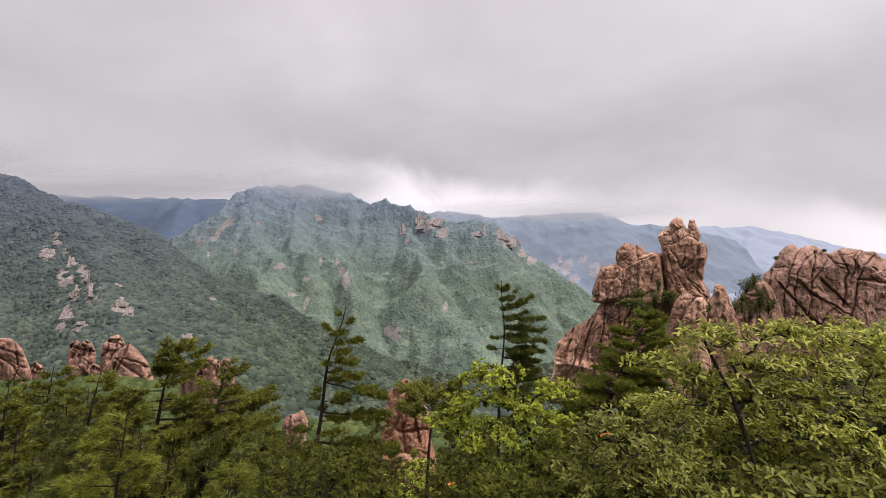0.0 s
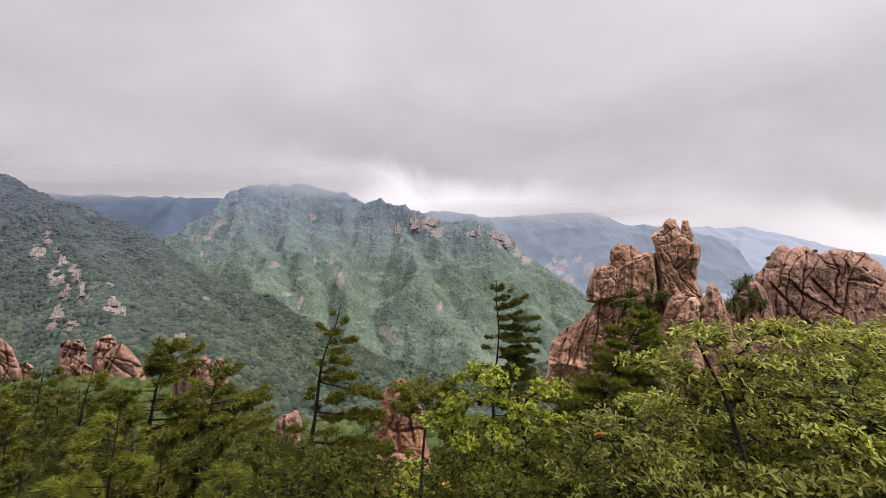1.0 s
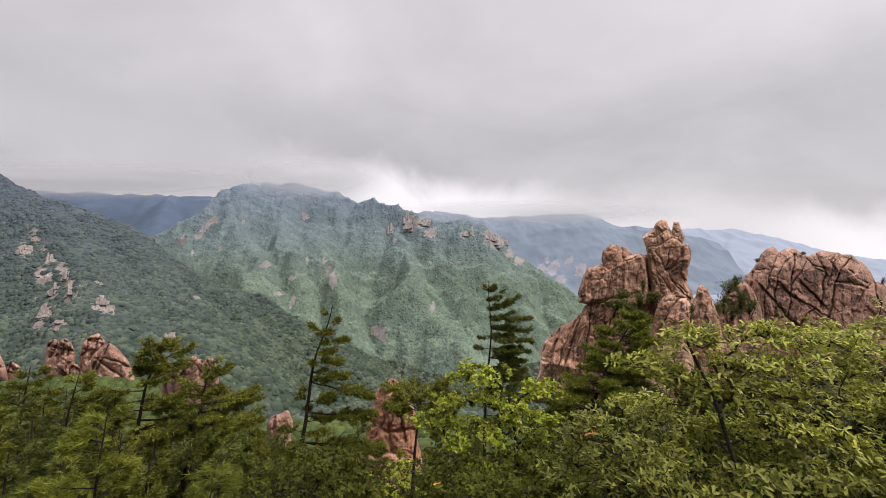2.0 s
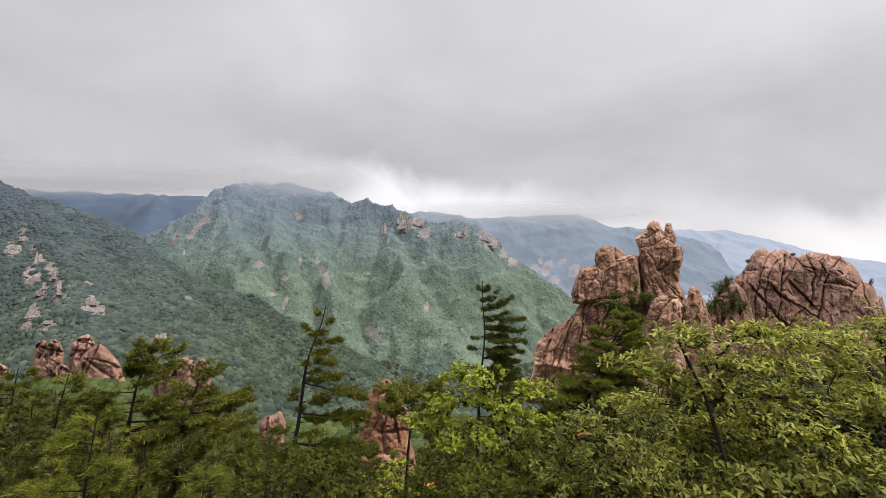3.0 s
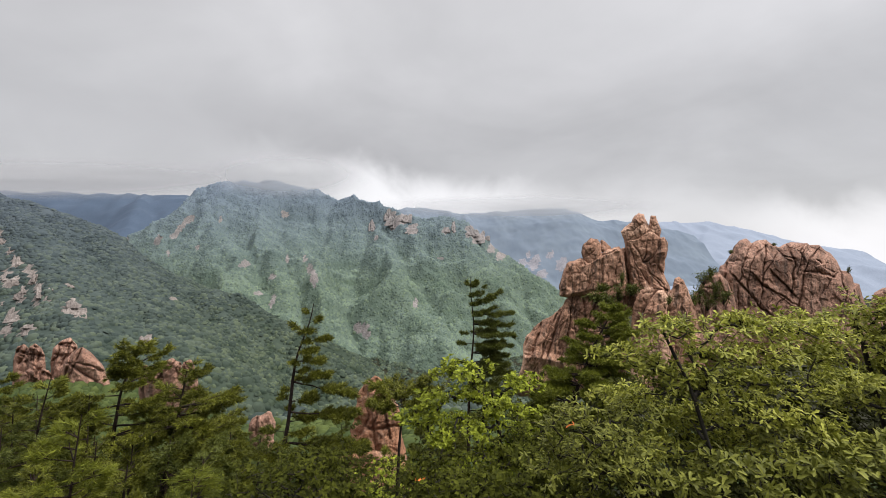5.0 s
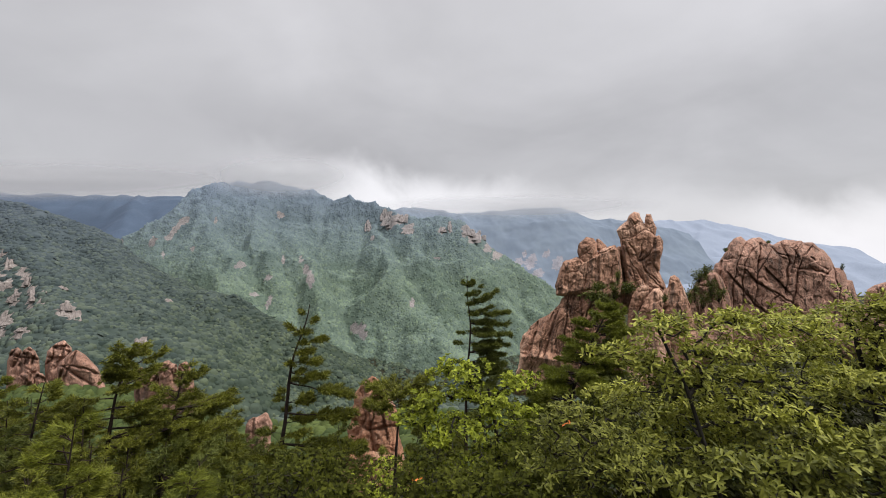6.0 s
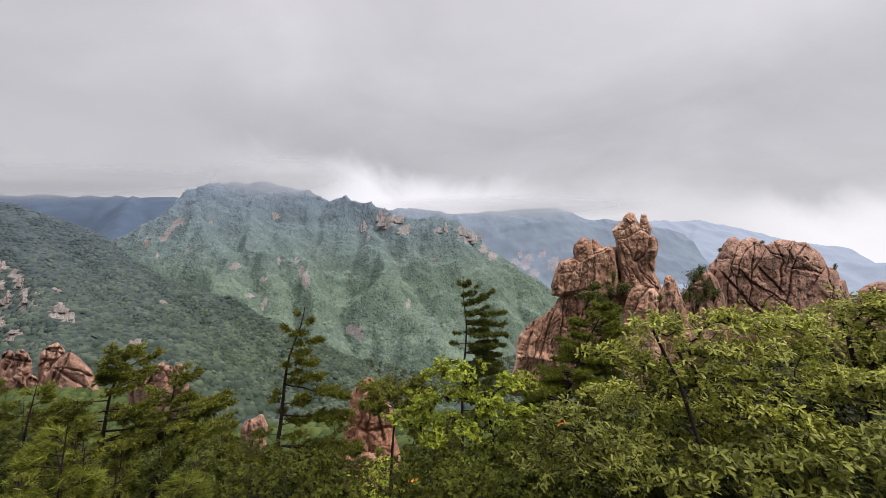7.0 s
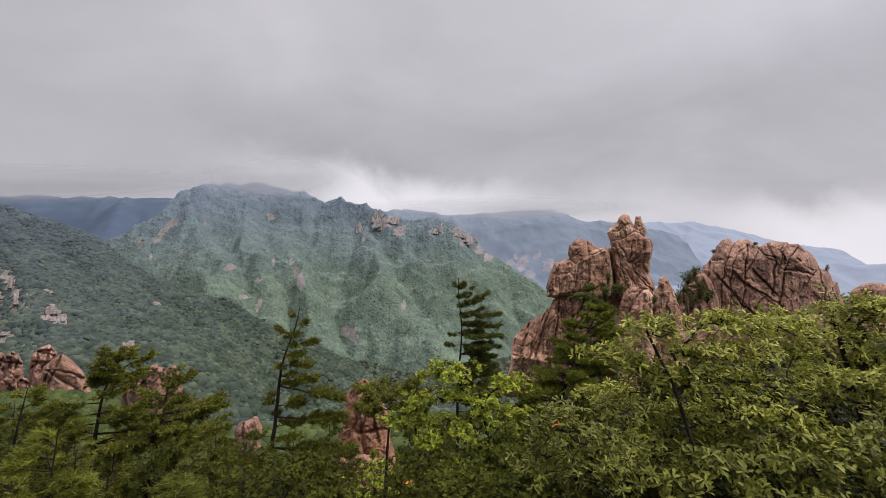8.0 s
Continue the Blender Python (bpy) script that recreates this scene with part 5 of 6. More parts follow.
def pine(label, trunk, radius, spread, count, mat=None, wind=(0.7, 0.0), seed=0, droop=0.05, tuft=0.15, bare=0.3, density=1.6, fine=False,
         rise=0.15, extra=(), category="pine tree", name="pine_tree", twig_gap=0.13, inner=0.34, pad=1.0):
    """A pine: trunk through the points, limbs by a profile spread [(height share, limb length)], flat pads of needle tufts."""
    rng = np.random.default_rng(seed)
    mat = mat or NEEDLE
    tree = tagged(new(name), label, category)
    line = smooth_line(rooted([sight(*p) for p in trunk], radius), 26)
    pieces = [tube(line, radius, radius * 0.12, 9, seed)]
    hs, ls = zip(*spread)
    limbs = []
    for i in range(count):
        h = bare + (1 - bare) * (i + rng.uniform(0, 1)) / count
        root = line[min(int(h * 25), 25)]
        ang = rng.uniform(0, 6.283)
        way = np.array((math.cos(ang) + wind[0], math.sin(ang) + wind[1], 0.0))
        reach = np.linalg.norm(way[:2])
        way /= reach + 1e-9
        length = np.interp(h, hs, ls) * rng.uniform(0.6, 1.1) * min(1.2, 0.35 + 0.65 * reach)
        limbs.append((root, way, length, rise + (0.5 * max(0, h - 0.8) / 0.2)))
    for h, x, y, z in extra:
        v = np.array((x, y, 0.0))
        ln = np.linalg.norm(v)
        limbs.append((line[min(int(h * 25), 25)], v / ln, ln, z / ln))
    p0, p1, r0, r1, pos, ways = [], [], [], [], [], []
    for root, way, length, up in limbs:
        side = np.array((-way[1], way[0], 0))
        n = 7
        bend = rng.normal(0, 0.12)
        s = np.linspace(0, 1, n)[:, None]
        path = root + way * s * length + side * bend * length * s * s + np.array((0, 0, 1.0)) * length * (up * s - droop * 2 * s * (1 - s)) \
            + rng.normal(0, 0.018, (n, 3)) * length * s
        rr = max(0.012, radius * 0.30 * min(1, length / 2.0))
        pieces.append(tube(path, rr, 0.006, 4, seed))
        # side shoots in the outer part carry the tufts
        m = max(3, int(length / twig_gap))
        for k in range(m):
            q = inner + (1 - inner) * (k + rng.uniform(0, 1)) / m
            o = np.array([np.interp(q, s[:, 0], path[:, c]) for c in range(3)])
            sgn = 1 if k % 2 else -1
            tw = (way * rng.uniform(0.4, 1.0) + side * sgn * rng.uniform(0.3, 1.0) + np.array((0, 0, rng.uniform(-0.08, 0.12))))
            tl = pad * (length * rng.uniform(0.12, 0.30) * (1.25 - q) + 0.12)
            e = o + tw / np.linalg.norm(tw) * tl
            p0.append(o), p1.append(e), r0.append(0.008), r1.append(0.004)
            cnt = max(2, int(tl / 0.055 * density))
            for c in range(cnt):
                f = 0.25 + 0.75 * (c + 1) / cnt
                pos.append(o + (e - o) * f + rng.normal(0, 0.035, 3))
                ways.append(tw / np.linalg.norm(tw) + np.array((rng.normal(0, 0.35), rng.normal(0, 0.35), rng.uniform(-0.1, 0.4))))
        for c in range(int(7 * density)):
            pos.append(path[-1] + rng.normal(0, 0.05, 3))
            ways.append(way + np.array((rng.normal(0, 0.3), rng.normal(0, 0.3), rng.uniform(0.1, 0.8))))
    pieces.append(frusta(p0, p1, r0, r1, 3))
    part("trunk", *joined(pieces), BARK, tree)
    pos, ways = np.array(pos), np.array(ways)
    kinds = TUFTS_FINE if fine else TUFTS
    pick = rng.integers(0, len(kinds), len(pos))
    bits = []
    for k, (tv, tf) in enumerate(kinds):
        w = pick == k
        bits.append(scattered(tv, tf, pos[w], ways[w], rng.normal(0, 1, (w.sum(), 3)), tuft * rng.uniform(0.75, 1.2, w.sum())))
    part("crown", *joined(bits), mat, tree, "", False)
    return tree


def broadleaf(label, trunk, radius, lobes, tips, leaf, size, mat, seed=0, rosette=7, category="oak tree", name="oak_tree", flat=0.5, twig=0.22, odd=0, clump=7, spray=0.10):
    """A broad-leaved tree: tips are strewn in the lobes of the crown (place, half sizes), grown together into limbs, and carry rosettes of leaves."""
    rng = np.random.default_rng(seed)
    tree = tagged(new(name), label, category)
    line = smooth_line(rooted([sight(*p) for p in trunk], radius), 16)
    cent = [sight(*c) for c, _ in lobes]
    vol = np.array([a * b * c for _, (a, b, c) in lobes]) ** 0.75
    ends = []
    for c, (_, half), share in zip(cent, lobes, vol / vol.sum()):
        k = max(6, int(tips * share))
        m = max(2, k // clump)
        g = rng.normal(0, 1, (m, 3))
        g /= np.linalg.norm(g, axis=1, keepdims=True)
        heart = c + g * np.array(half) * rng.uniform(0.15, 1.0, (m, 1)) ** 0.4
        # sprays of shoots with gaps between them
        ends.append(heart[rng.integers(0, m, k)] + rng.normal(0, 1, (k, 3)) * np.array((1.0, 1.0, 0.45)) * spray)
    ends = np.concatenate(ends)
    ends = ends[ends[:, 2] > ground_height(ends[:, 0], ends[:, 1]) + 0.1]
    ends = ends[np.argsort(np.linalg.norm(ends - line[-4], axis=1))]
    total = len(line) + len(ends) * 4
    node, parent, load = np.zeros((total, 3)), np.full(total, -1), np.zeros(total)
    node[:len(line)] = line
    parent[1:len(line)] = np.arange(len(line) - 1)
    n, tip_ids = len(line), []
    for e in ends:
        d = node[5:n] - e
        cost = np.linalg.norm(d, axis=1) + 0.6 * np.maximum(0, d[:, 2])
        j = 5 + int(np.argmin(cost))
        o = node[j]
        L = np.linalg.norm(e - o)
        k = 3 if L > 0.5 else 1
        for i in range(k):
            s = (i + 1) / (k + 1)
            node[n] = o + (e - o) * s + rng.normal(0, 0.05, 3) * L + np.array((0, 0, -0.10 * L * s * (1 - s) * 4))
            parent[n] = j
            j, n = n, n + 1
        node[n], parent[n] = e, j
        tip_ids.append(n)
        n += 1
    for t in tip_ids:
        j = t
        while j >= 0:
            load[j] += 1
            j = parent[j]
    node, parent, load = node[:n], parent[:n], load[:n]
    rad = 0.0056 * np.maximum(load, 1) ** 0.46
    rad *= np.minimum(1.0, radius / rad.max() if rad.max() > radius else 1.0)
    trunk_n = len(line)
    ids = np.arange(trunk_n, n)
    wood = [tube(line, radius, max(rad[trunk_n - 1], radius * 0.35), 9, seed),
            frusta(node[parent[ids]], node[ids], np.maximum(rad[ids] * 1.05, 0.004), np.maximum(rad[ids], 0.003), 5)]
    part("trunk", *joined(wood), BARK_OAK, tree)
    pos, ways, ups, sizes = [], [], [], []
    for t in tip_ids:
        way = node[t] - node[parent[t]]
        way /= np.linalg.norm(way) + 1e-9
        for q in range(2):
            o = node[t] - way * twig * 0.8 * q + rng.normal(0, 0.02, 3)
            a0 = rng.uniform(0, 6.28)
            axis = way * 0.55 + np.array((0, -0.25, 0.55)) + rng.normal(0, 0.3, 3)
            axis /= np.linalg.norm(axis)
            s1 = np.cross(axis, (0.3, 0.9, 0.1))
            s1 /= np.linalg.norm(s1)
            s2 = np.cross(axis, s1)
            cnt = rosette if q == 0 else rosette // 2
            for i in range(cnt):
                a = a0 + i * 2.4
                w = s1 * math.cos(a) + s2 * math.sin(a) + axis * rng.uniform(-0.1, 0.75)
                pos.append(o + rng.normal(0, 0.012, 3)), ways.append(w)
                ups.append(axis + rng.normal(0, 0.3 * flat, 3)), sizes.append(size * rng.uniform(0.6, 1.15))
    v, f = scattered(*LEAVES[leaf], np.array(pos), np.array(ways), np.array(ups), np.array(sizes))
    part("crown", v, f, mat, tree, "", False)
    if odd:
        pick = rng.choice(len(pos), odd, replace=False)
        c = np.array(pos)[pick[0]]
        pp = c + rng.normal(0, size * 0.4, (odd, 3)) - np.array((0, 0.25, 0))
        v, f = scattered(*LEAVES[leaf], pp, np.array(ways)[pick], np.array(ups)[pick], np.array(sizes)[pick])
        part("withered_leaves", v, f, LEAF_ORANGE, tree, "orange withered leaves", False)
    return tree


# pines along the edge below the lookout
pine("wind-bent red pine with a leaning trunk and flagged branches", [(-0.314, -0.5629, 18), (-0.298, -0.498, 18), (-0.2808, -0.424, 18), (-0.2718, -0.3499, 18), (-0.2656, -0.2906, 18), (-0.2594, -0.2431, 18), (-0.2409, -0.2016, 18), (-0.2234, -0.166, 18), (-0.2189, -0.1273, 18)], 0.135,
     [(0.25, 1.6), (0.45, 1.2), (0.6, 0.7), (0.8, 0.5), (1.0, 0.35)], 26, wind=(0.85, -0.1), seed=11, bare=0.22, tuft=0.18, inner=0.42, density=2.3, twig_gap=0.10, pad=1.45,
     extra=[(0.88, -0.45, 0.0, 0.35), (0.86, 0.95, 0.1, 0.15), (0.83, 0.7, -0.2, 0.1), (0.78, 0.95, 0.2, -0.05), (0.72, 1.35, -0.1, -0.15), (0.70, 2.3, 0.2, -0.5), (0.62, 0.9, 0.2, 0.1), (0.60, -0.35, 0.1, 0.2), (0.57, 2.5, -0.2, -0.1), (0.53, 1.0, 0.3, 0.1),
            (0.51, -0.8, 0.2, 0.1), (0.47, 2.5, 0.1, -0.35), (0.46, 3.1, -0.2, -0.25), (0.44, 1.7, 0.4, -0.2), (0.41, -1.2, -0.2, 0.1), (0.37, 1.9, 0.1, -0.2), (0.31, -1.6, 0.0, 0.2), (0.33, 2.2, 0.3, 0.0)])
pine("wind-flagged pine with a dense lower crown and a bare forked top", [(0.1258, -0.3727, 25), (0.1279, -0.311, 25), (0.1338, -0.2555, 25), (0.1385, -0.2061, 25), (0.1408, -0.1722, 25), (0.1331, -0.1321, 25), (0.1292, -0.0981, 25), (0.1327, -0.0716, 25)], 0.13,
     [(0.4, 2.2), (0.6, 2.1), (0.78, 1.5), (0.85, 0.5), (1.0, 0.25)], 72, NEEDLE_DARK, wind=(1.05, -0.1), seed=52, bare=0.45, tuft=0.19, rise=0.05, inner=0.3, density=2.2,
     extra=[(0.985, 0.3, 0.0, 0.25), (0.985, -0.2, 0.0, 0.2), (0.91, 0.75, 0.1, 1.0), (0.91, 1.0, -0.1, 0.6), (0.88, 1.7, 0.1, 0.75), (0.87, 1.25, 0.2, 0.4), (0.84, 2.2, 0.0, 0.1), (0.83, 1.3, -0.2, 0.15), (0.80, 2.1, 0.1, 0.0), (0.79, 1.2, 0.3, 0.05), (0.77, 2.2, -0.1, 0.0), (0.77, -0.6, 0.2, 0.0),
            (0.745, 1.7, 0.1, 0.0), (0.72, 2.1, -0.2, -0.1), (0.72, -0.8, 0.0, 0.05), (0.69, 1.7, 0.2, -0.1), (0.67, 1.9, -0.1, -0.1), (0.65, -0.7, 0.1, 0.0), (0.64, 1.4, 0.2, -0.1), (0.62, 1.7, 0.0, -0.1)])
pine("slender pine with a flat umbrella crown", [(-0.037, -0.5855, 13), (-0.0344, -0.4962, 13), (-0.0306, -0.4324, 13), (-0.023, -0.3686, 13), (-0.0153, -0.3176, 13)], 0.085,
     [(0.6, 0.5), (0.8, 1.0), (0.9, 1.05), (1.0, 0.8)], 10, NEEDLE, wind=(0.0, 0.0), seed=13, bare=0.84, tuft=0.15, rise=0.28, density=2.2,
     extra=[(0.91, 0.67, 0.00, 0.32), (0.96, -0.65, 0.48, 0.15), (0.97, 0.07, -0.63, 0.30), (0.92, 0.51, 0.53, 0.42), (0.87, -0.87, -0.12, 0.36), (0.92, 0.66, -0.34, 0.18), (0.91, -0.22, 0.64, 0.15), (0.88, -0.42, -0.64, 0.36), (0.96, 0.62, 0.18, 0.36), (0.96, -0.78, 0.26, 0.19), (0.92, 0.40, -0.68, 0.19), (0.92, 0.31, 0.79, 0.23), (0.91, -0.86, -0.40, 0.32), (0.97, 0.70, -0.12, 0.20), (0.99, -0.39, 0.44, 0.17), (0.99, -0.13, -0.82, 0.30)])
pine("broad red pine with a crooked top", [(-0.6709, -0.5727, 17), (-0.6556, -0.4579, 17), (-0.6378, -0.3559, 17), (-0.6301, -0.3048, 17), (-0.611, -0.2602, 17), (-0.5855, -0.2181, 17)], 0.15,
     [(0.2, 2.6), (0.5, 2.6), (0.7, 2.0), (0.85, 1.7), (1.0, 0.9)], 62, wind=(0.35, -0.2), seed=14, bare=0.15, tuft=0.15, inner=0.24, density=2.0, pad=1.3)
pine("red pine with long level limbs", [(-0.551, -0.5727, 16), (-0.5332, -0.4579, 16), (-0.5102, -0.3686, 16), (-0.5013, -0.3176, 16), (-0.4923, -0.273, 16)], 0.15,
     [(0.2, 2.3), (0.5, 2.4), (0.75, 1.9), (1.0, 1.0)], 56, wind=(0.55, -0.1), seed=15, bare=0.18, tuft=0.15, inner=0.24, density=2.0, pad=1.3,
     extra=[(0.85, 1.75, 0.1, 0.45), (0.7, 2.2, -0.1, -0.15), (0.55, 2.5, 0.1, -0.2)])
pine("slim upright pine with layered green boughs", [(-0.8367, -0.5855, 16), (-0.8151, -0.4579, 16), (-0.7959, -0.3686, 16), (-0.7832, -0.3176, 16), (-0.773, -0.2819, 16)], 0.11,
     [(0.1, 2.3), (0.5, 2.2), (0.8, 1.5), (1.0, 0.4)], 74, wind=(0.15, -0.1), seed=16, bare=0.12, tuft=0.15, inner=0.24, density=2.0, pad=1.3, rise=0.1)
pine("tall upright pine with a dark trunk", [(-0.9235, -0.5855, 18), (-0.9107, -0.4579, 18), (-0.8954, -0.3559, 18), (-0.8788, -0.2666, 18)], 0.13,
     [(0.1, 2.5), (0.5, 2.4), (0.8, 1.7), (1.0, 0.4)], 74, wind=(0.1, -0.1), seed=17, bare=0.12, tuft=0.15, inner=0.24, density=2.0, pad=1.3, rise=0.1)
pine("dense green pine with spreading boughs", [(-1.038, -0.5855, 15), (-1, -0.4324, 15), (-0.9809, -0.3176, 15)], 0.12, [(0.1, 2.4), (0.6, 2.1), (1.0, 0.4)], 70, wind=(0.2, -0.1), seed=18, bare=0.1, tuft=0.15, inner=0.24, density=2.0, pad=1.3)
pine("young pine with bright yellow-green needles", [(-0.7513, -0.662, 7), (-0.7347, -0.5217, 7), (-0.7219, -0.4324, 7), (-0.7092, -0.3584, 7)], 0.05,
     [(0.1, 1.1), (0.5, 0.85), (0.8, 0.5), (1.0, 0.15)], 30, NEEDLE_YOUNG, wind=(0.0, 0.0), seed=19, bare=0.2, tuft=0.13, fine=True, rise=0.35, twig_gap=0.11)
pine("young pine shoot with bright needles", [(-0.5217, -0.713, 5), (-0.4962, -0.611, 5), (-0.4745, -0.4962, 5)], 0.03,
     [(0.1, 0.6), (0.6, 0.4), (1.0, 0.1)], 16, NEEDLE_YOUNG, wind=(0.0, 0.0), seed=20, bare=0.3, tuft=0.10, fine=True, rise=0.5, twig_gap=0.09)
pine("dense dark pine below the rock spire", [(0.3265, -0.5982, 20), (0.3546, -0.4069, 20), (0.3839, -0.3176, 20), (0.4286, -0.2156, 20), (0.477, -0.1365, 20)], 0.17,
     [(0.2, 2.2), (0.5, 2.6), (0.7, 2.1), (0.85, 1.4), (1.0, 0.4)], 165, NEEDLE_YOUNG, wind=(0.15, -0.25), seed=21, bare=0.3, tuft=0.19, rise=0.08, density=1.9, inner=0.34)
pine("thin pine with sparse needles", [(0.2309, -0.5855, 22), (0.2564, -0.4579, 22), (0.2755, -0.3686, 22), (0.2883, -0.2895, 22)], 0.09,
     [(0.1, 1.8), (0.5, 1.5), (0.8, 1.0), (1.0, 0.3)], 34, NEEDLE_DARK, wind=(0.1, 0.0), seed=22, bare=0.2, tuft=0.15)
fill_rng = np.random.default_rng(5)
for k, (u, v, d) in enumerate([(-0.949, -0.3559, 24), (-0.8342, -0.3367, 25), (-0.7258, -0.3176, 26), (-0.6811, -0.3559, 24), (-0.5663, -0.3304, 25), (-0.4515, -0.3559, 22), (-0.4005, -0.4069, 20), (-0.3367, -0.4196, 22), (-0.2092, -0.4452, 20), (-0.1582, -0.3814, 26),
                               (0.0459, -0.3559, 26), (0.2883, -0.3559, 28), (0.5561, -0.2538, 30), (-0.8724, -0.3814, 14), (-0.6046, -0.4069, 14.5), (-0.4388, -0.4196, 14), (-0.9617, -0.4069, 14), (-0.7832, -0.3941, 14), (-0.6811, -0.4196, 14), (-0.5281, -0.4196, 14), (-0.9872, -0.3304, 15), (-0.8469, -0.3176, 16), (-0.6939, -0.3176, 16), (-0.2857, -0.4324, 38), (-0.2347, -0.4069, 45), (-0.1199, -0.4452, 42), (-0.0561, -0.4579, 35), (0.0204, -0.4069, 45), (0.0969, -0.3814, 40), (-0.3878, -0.3814, 42), (-0.477, -0.3814, 36), (0.3265, -0.3176, 40), (-0.1837, -0.4579, 28), (-0.9235, -0.4579, 11), (-0.6173, -0.4707, 11), (-0.4579, -0.4643, 11.5), (-0.8087, -0.4834, 10), (-0.80, -0.315, 21), (-0.90, -0.30, 22), (-0.98, -0.29, 20), (-0.72, -0.335, 20), (-0.2666, -0.4579, 16)]):
    foot = -0.62 if d < 30 else -0.52
    base = (u - 0.02, foot, d)
    h = (v - foot) * d
    fill = pine("green pine among the crowded trees below the lookout", [base, (u - 0.01, (v + foot) / 2, d), (u, v, d)], 0.10,
         [(0.1, 0.30 * h), (0.5, 0.27 * h), (0.8, 0.19 * h), (1.0, 0.4)], 44, [NEEDLE, NEEDLE_DARK][k % 2], wind=(0.3, -0.1), seed=200 + k, bare=0.25, tuft=0.145 if d < 30 else 0.30, density=1.6 if d < 30 else 0.5)
    tagged(fill, group="pines crowding the slope")

# broad-leaved trees
broadleaf("bright green maple with dense fresh foliage", [(0.2054, -0.662, 10), (0.2015, -0.5217, 10), (0.1964, -0.4069, 10), (0.1798, -0.3304, 10)], 0.09,
          [((0.1543, -0.2895, 10.0), (0.42, 0.37, 0.21)), ((0.0906, -0.2946, 9.5), (0.44, 0.48, 0.15)), ((0.2245, -0.3176, 10.1), (0.46, 0.36, 0.17)), ((0.2628, -0.3151, 10.3), (0.43, 0.46, 0.15)), ((0.0459, -0.3495, 9.8), (0.38, 0.43, 0.21)),
           ((0.1224, -0.3367, 10.1), (0.48, 0.41, 0.20)), ((0.1862, -0.3622, 9.6), (0.41, 0.45, 0.20)), ((0.2564, -0.3686, 10.0), (0.37, 0.39, 0.16)), ((0.0077, -0.3839, 9.8), (0.49, 0.38, 0.21)), ((0.0842, -0.4005, 10.5), (0.37, 0.41, 0.18)),
           ((0.1543, -0.4133, 9.5), (0.43, 0.49, 0.15)), ((0.2309, -0.426, 10.2), (0.38, 0.44, 0.21)), ((0.2755, -0.4196, 9.7), (0.36, 0.36, 0.18)), ((0.0587, -0.4515, 9.5), (0.37, 0.42, 0.21)), ((0.1352, -0.477, 10.0), (0.42, 0.45, 0.15)),
           ((0.2117, -0.4834, 10.1), (0.39, 0.44, 0.22)), ((0.0969, -0.5217, 9.6), (0.45, 0.44, 0.15)), ((0.1735, -0.5344, 9.8), (0.52, 0.50, 0.15)), ((0.2628, -0.4962, 10.3), (0.51, 0.39, 0.19)), ((0.088, -0.273, 10), (0.15, 0.2, 0.22))], 1000, "maple", 0.09, LEAF_BRIGHT, 31, 6, "maple tree", "maple_tree")
broadleaf("spreading oak with rosettes of green leaves", [(0.7646, -0.6881, 4.95), (0.7223, -0.5408, 4.95), (0.6977, -0.4607, 4.95), (0.6632, -0.4005, 4.95), (0.6728, -0.3212, 4.95), (0.625, -0.2943, 4.95), (0.5941, -0.2479, 4.95), (0.5905, -0.2083, 4.95)], 0.042,
          [((0.588, -0.1875, 5.1), (0.45, 0.4, 0.08)), ((0.5179, -0.2538, 5.3), (0.38, 0.35, 0.09)), ((0.7857, -0.1926, 5.4), (0.55, 0.45, 0.09)), ((0.9069, -0.2028, 5.7), (0.5, 0.45, 0.10)), ((0.7092, -0.2538, 5.2), (0.34, 0.36, 0.08)),
           ((0.8495, -0.2538, 5.1), (0.38, 0.44, 0.11)), ((0.9643, -0.2666, 5.7), (0.36, 0.38, 0.08)), ((0.5944, -0.2921, 5.2), (0.34, 0.33, 0.12)), ((0.5051, -0.3495, 5.7), (0.45, 0.42, 0.08)), ((0.6964, -0.3367, 5.3), (0.42, 0.41, 0.11)),
           ((0.7985, -0.3176, 5.8), (0.33, 0.39, 0.10)), ((0.9133, -0.3431, 5.5), (0.35, 0.37, 0.07)), ((1.028, -0.3304, 5.8), (0.46, 0.38, 0.09)), ((0.5944, -0.3878, 5.8), (0.41, 0.43, 0.11)), ((0.7092, -0.4133, 5.5), (0.39, 0.39, 0.09)),
           ((0.824, -0.3941, 5.1), (0.37, 0.42, 0.07)), ((0.9515, -0.426, 5.0), (0.42, 0.34, 0.10)), ((0.5497, -0.4579, 5.4), (0.37, 0.45, 0.08)), ((0.6582, -0.4834, 5.4), (0.35, 0.39, 0.08)), ((0.7857, -0.477, 5.3), (0.44, 0.35, 0.10)),
           ((0.8878, -0.5026, 5.8), (0.34, 0.31, 0.08)), ((1.028, -0.4834, 5.7), (0.42, 0.34, 0.09))], 1250, "oak", 0.095, LEAF_OAK, 32, 7, flat=1.1)
broadleaf("leafy oak with a high rounded crown", [(1.194, -0.7003, 6.5), (1.156, -0.4579, 6.5), (1.105, -0.3048, 6.5), (1.079, -0.2028, 6.5)], 0.08,
          [((1.092, -0.1518, 6.5), (0.55, 0.6, 0.22)), ((0.9898, -0.1901, 6.5), (0.5, 0.6, 0.25)), ((1.194, -0.1901, 6.5), (0.8, 0.7, 0.4)), ((1.066, -0.3048, 6.5), (0.9, 0.8, 0.6)), ((1.245, -0.3559, 6.3), (0.9, 0.8, 0.7))],
          800, "oak", 0.11, LEAF_OAK, 33, 7, flat=1.1)
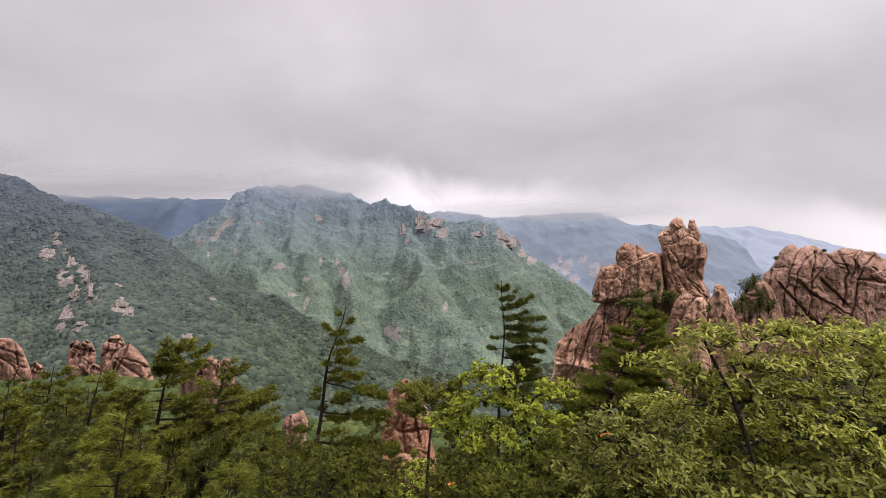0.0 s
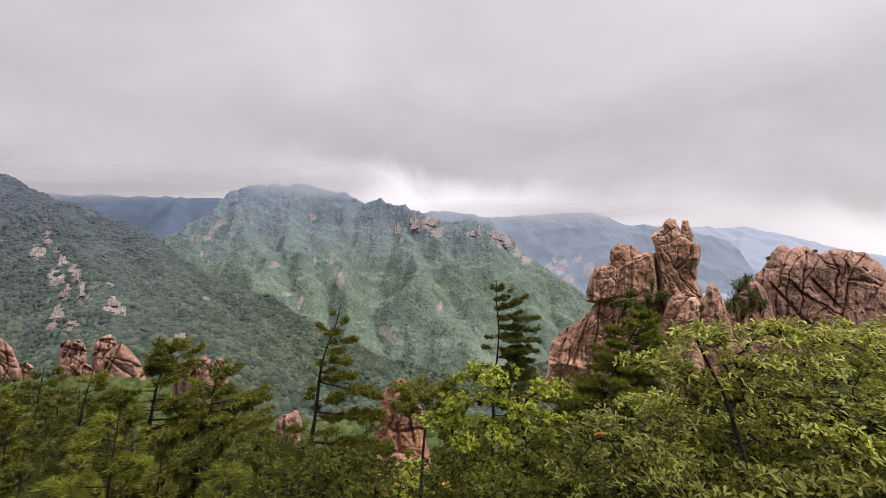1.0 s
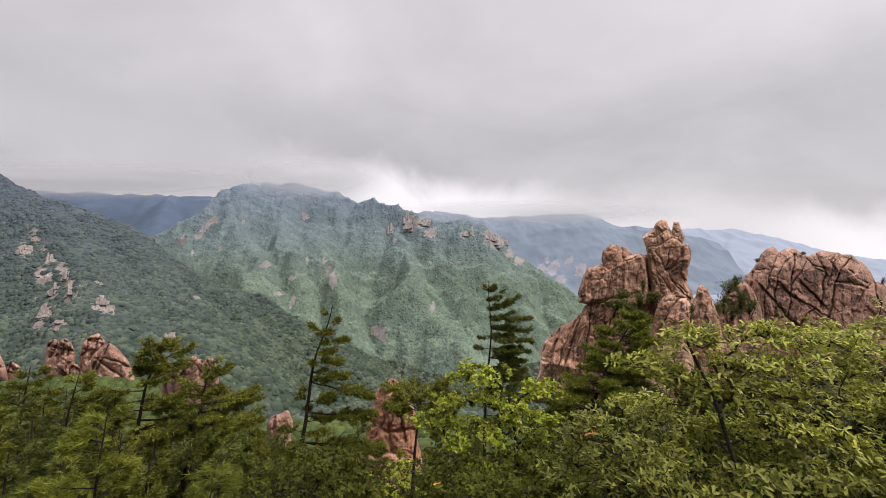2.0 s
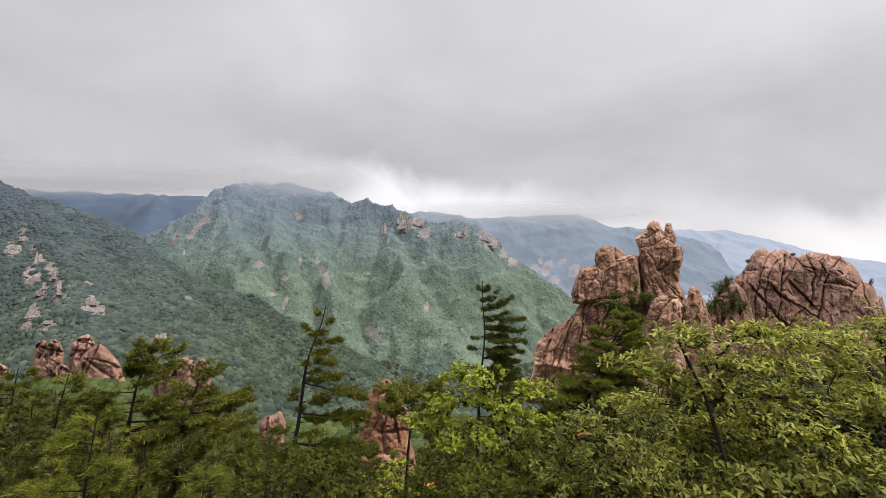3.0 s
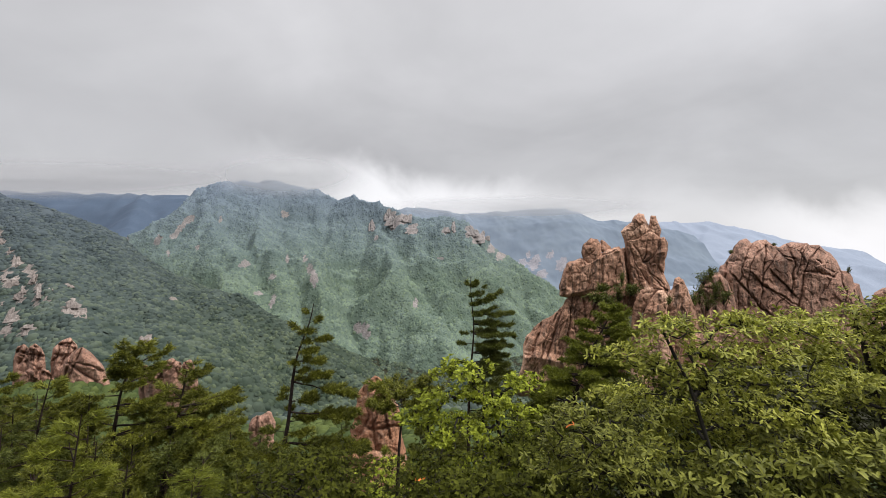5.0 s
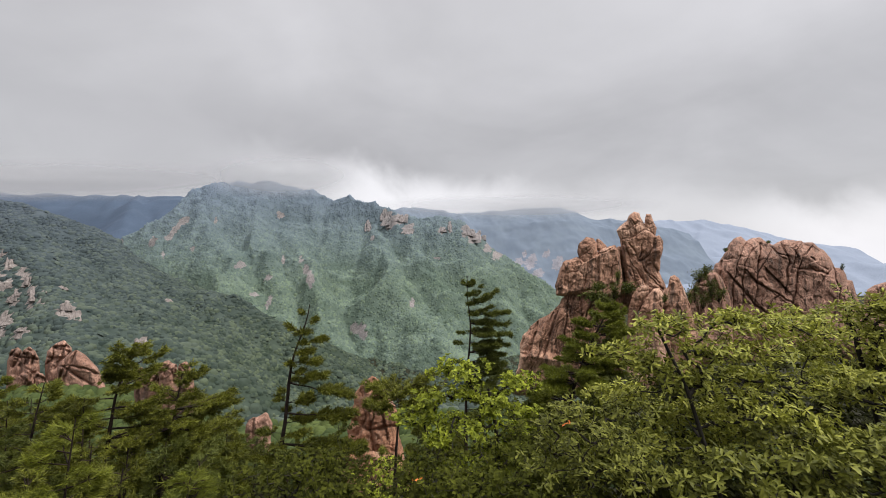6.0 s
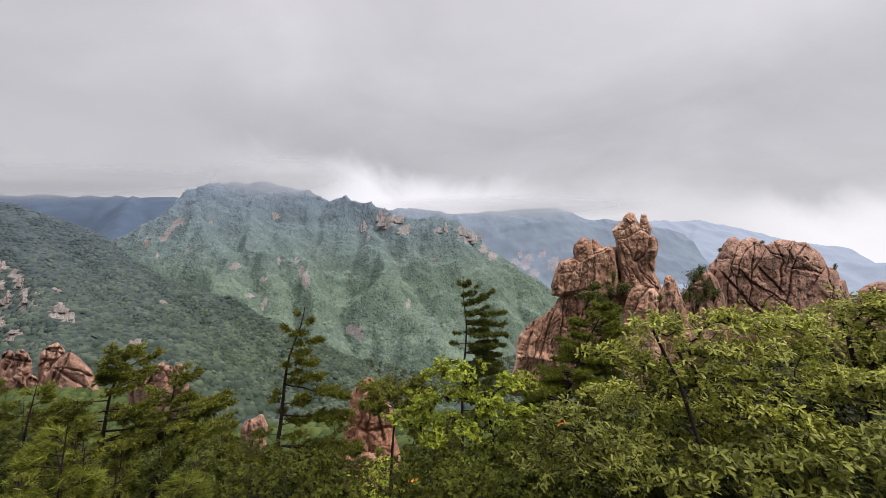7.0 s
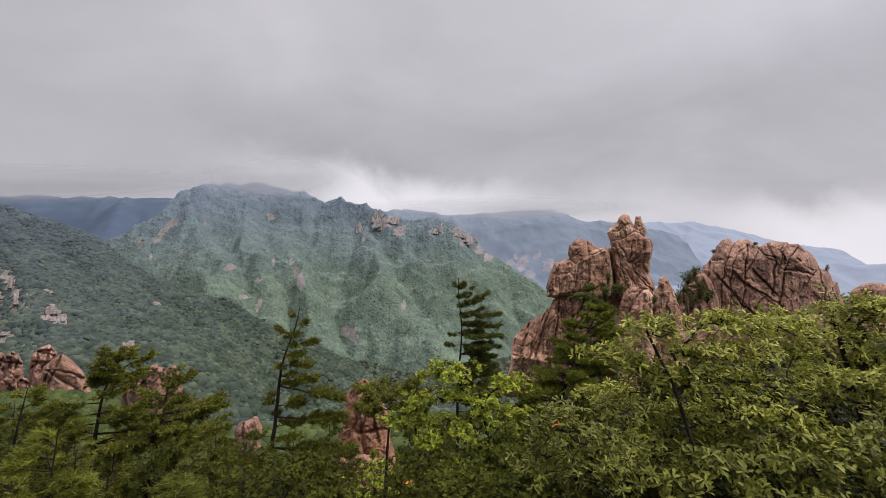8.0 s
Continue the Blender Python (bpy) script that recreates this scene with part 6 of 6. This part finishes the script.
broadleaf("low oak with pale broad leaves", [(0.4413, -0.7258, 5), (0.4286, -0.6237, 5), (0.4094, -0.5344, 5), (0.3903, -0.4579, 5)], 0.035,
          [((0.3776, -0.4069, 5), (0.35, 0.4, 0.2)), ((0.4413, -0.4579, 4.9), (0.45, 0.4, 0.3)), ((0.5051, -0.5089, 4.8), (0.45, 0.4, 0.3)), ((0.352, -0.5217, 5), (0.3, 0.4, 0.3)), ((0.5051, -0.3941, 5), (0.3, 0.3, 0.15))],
          330, "oak", 0.085, LEAF_OAK_SHADE, 34, 7, odd=3, flat=1.0)
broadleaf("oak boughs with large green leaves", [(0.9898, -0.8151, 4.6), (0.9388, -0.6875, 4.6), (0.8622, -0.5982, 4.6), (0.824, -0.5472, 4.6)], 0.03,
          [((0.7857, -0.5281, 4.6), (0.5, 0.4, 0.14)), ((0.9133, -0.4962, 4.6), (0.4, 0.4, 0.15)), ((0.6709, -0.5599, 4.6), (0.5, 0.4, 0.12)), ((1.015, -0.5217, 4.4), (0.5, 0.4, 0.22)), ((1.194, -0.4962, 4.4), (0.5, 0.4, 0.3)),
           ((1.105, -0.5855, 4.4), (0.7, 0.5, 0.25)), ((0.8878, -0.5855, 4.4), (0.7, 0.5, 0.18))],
          300, "oak", 0.12, LEAF_OAK_SHADE, 35, 7, flat=1.0)
# Fills the gaps between crowns; its leaf colour carries the shade there.
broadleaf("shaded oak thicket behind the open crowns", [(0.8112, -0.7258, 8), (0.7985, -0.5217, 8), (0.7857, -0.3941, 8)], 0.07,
          [((0.5944, -0.4069, 8), (1.4, 0.7, 0.9)), ((0.8495, -0.3814, 8), (1.5, 0.7, 0.9)), ((1.092, -0.3814, 8), (1.3, 0.7, 1.0)), ((0.6964, -0.3048, 8), (1.1, 0.6, 0.4)), ((0.4286, -0.4962, 8), (0.8, 0.6, 0.6)), ((0.8878, -0.5599, 7), (1.5, 0.6, 0.4)), ((1.168, -0.5472, 7), (0.9, 0.6, 0.5))], 620, "round", 0.13, LEAF_DEEP_SHADE, 36, 7, flat=1.0, clump=3, spray=0.2)
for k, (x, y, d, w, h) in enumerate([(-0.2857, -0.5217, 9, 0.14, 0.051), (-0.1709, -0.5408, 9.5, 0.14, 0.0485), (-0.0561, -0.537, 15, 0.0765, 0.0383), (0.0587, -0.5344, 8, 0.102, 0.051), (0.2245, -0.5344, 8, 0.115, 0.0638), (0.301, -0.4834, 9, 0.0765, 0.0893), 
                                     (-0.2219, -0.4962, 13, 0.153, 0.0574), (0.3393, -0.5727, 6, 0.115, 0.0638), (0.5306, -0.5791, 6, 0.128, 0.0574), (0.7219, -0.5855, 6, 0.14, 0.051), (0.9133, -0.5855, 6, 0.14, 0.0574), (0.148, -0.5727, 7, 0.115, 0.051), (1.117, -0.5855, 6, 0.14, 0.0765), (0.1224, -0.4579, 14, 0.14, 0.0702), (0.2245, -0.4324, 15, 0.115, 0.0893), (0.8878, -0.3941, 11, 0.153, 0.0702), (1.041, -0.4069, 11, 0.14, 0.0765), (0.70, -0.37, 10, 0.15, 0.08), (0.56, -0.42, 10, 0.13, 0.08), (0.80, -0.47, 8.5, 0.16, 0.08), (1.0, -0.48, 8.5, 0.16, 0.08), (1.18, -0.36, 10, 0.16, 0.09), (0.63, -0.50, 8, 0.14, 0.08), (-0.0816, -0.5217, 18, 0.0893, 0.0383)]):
    # shrubs to the right get the leaves with shade in their colour
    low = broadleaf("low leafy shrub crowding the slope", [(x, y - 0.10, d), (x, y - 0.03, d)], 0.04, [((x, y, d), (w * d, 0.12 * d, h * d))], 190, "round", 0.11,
              LEAF_BRIGHT if k == 2 else LEAF_DEEP_SHADE if x > 0.4 else LEAF_SHRUB, 300 + k, 6, "shrub", "shrub", odd=3 if k == 3 else 0, clump=4, spray=0.16)
    tagged(low, group="shrubs below the lookout")
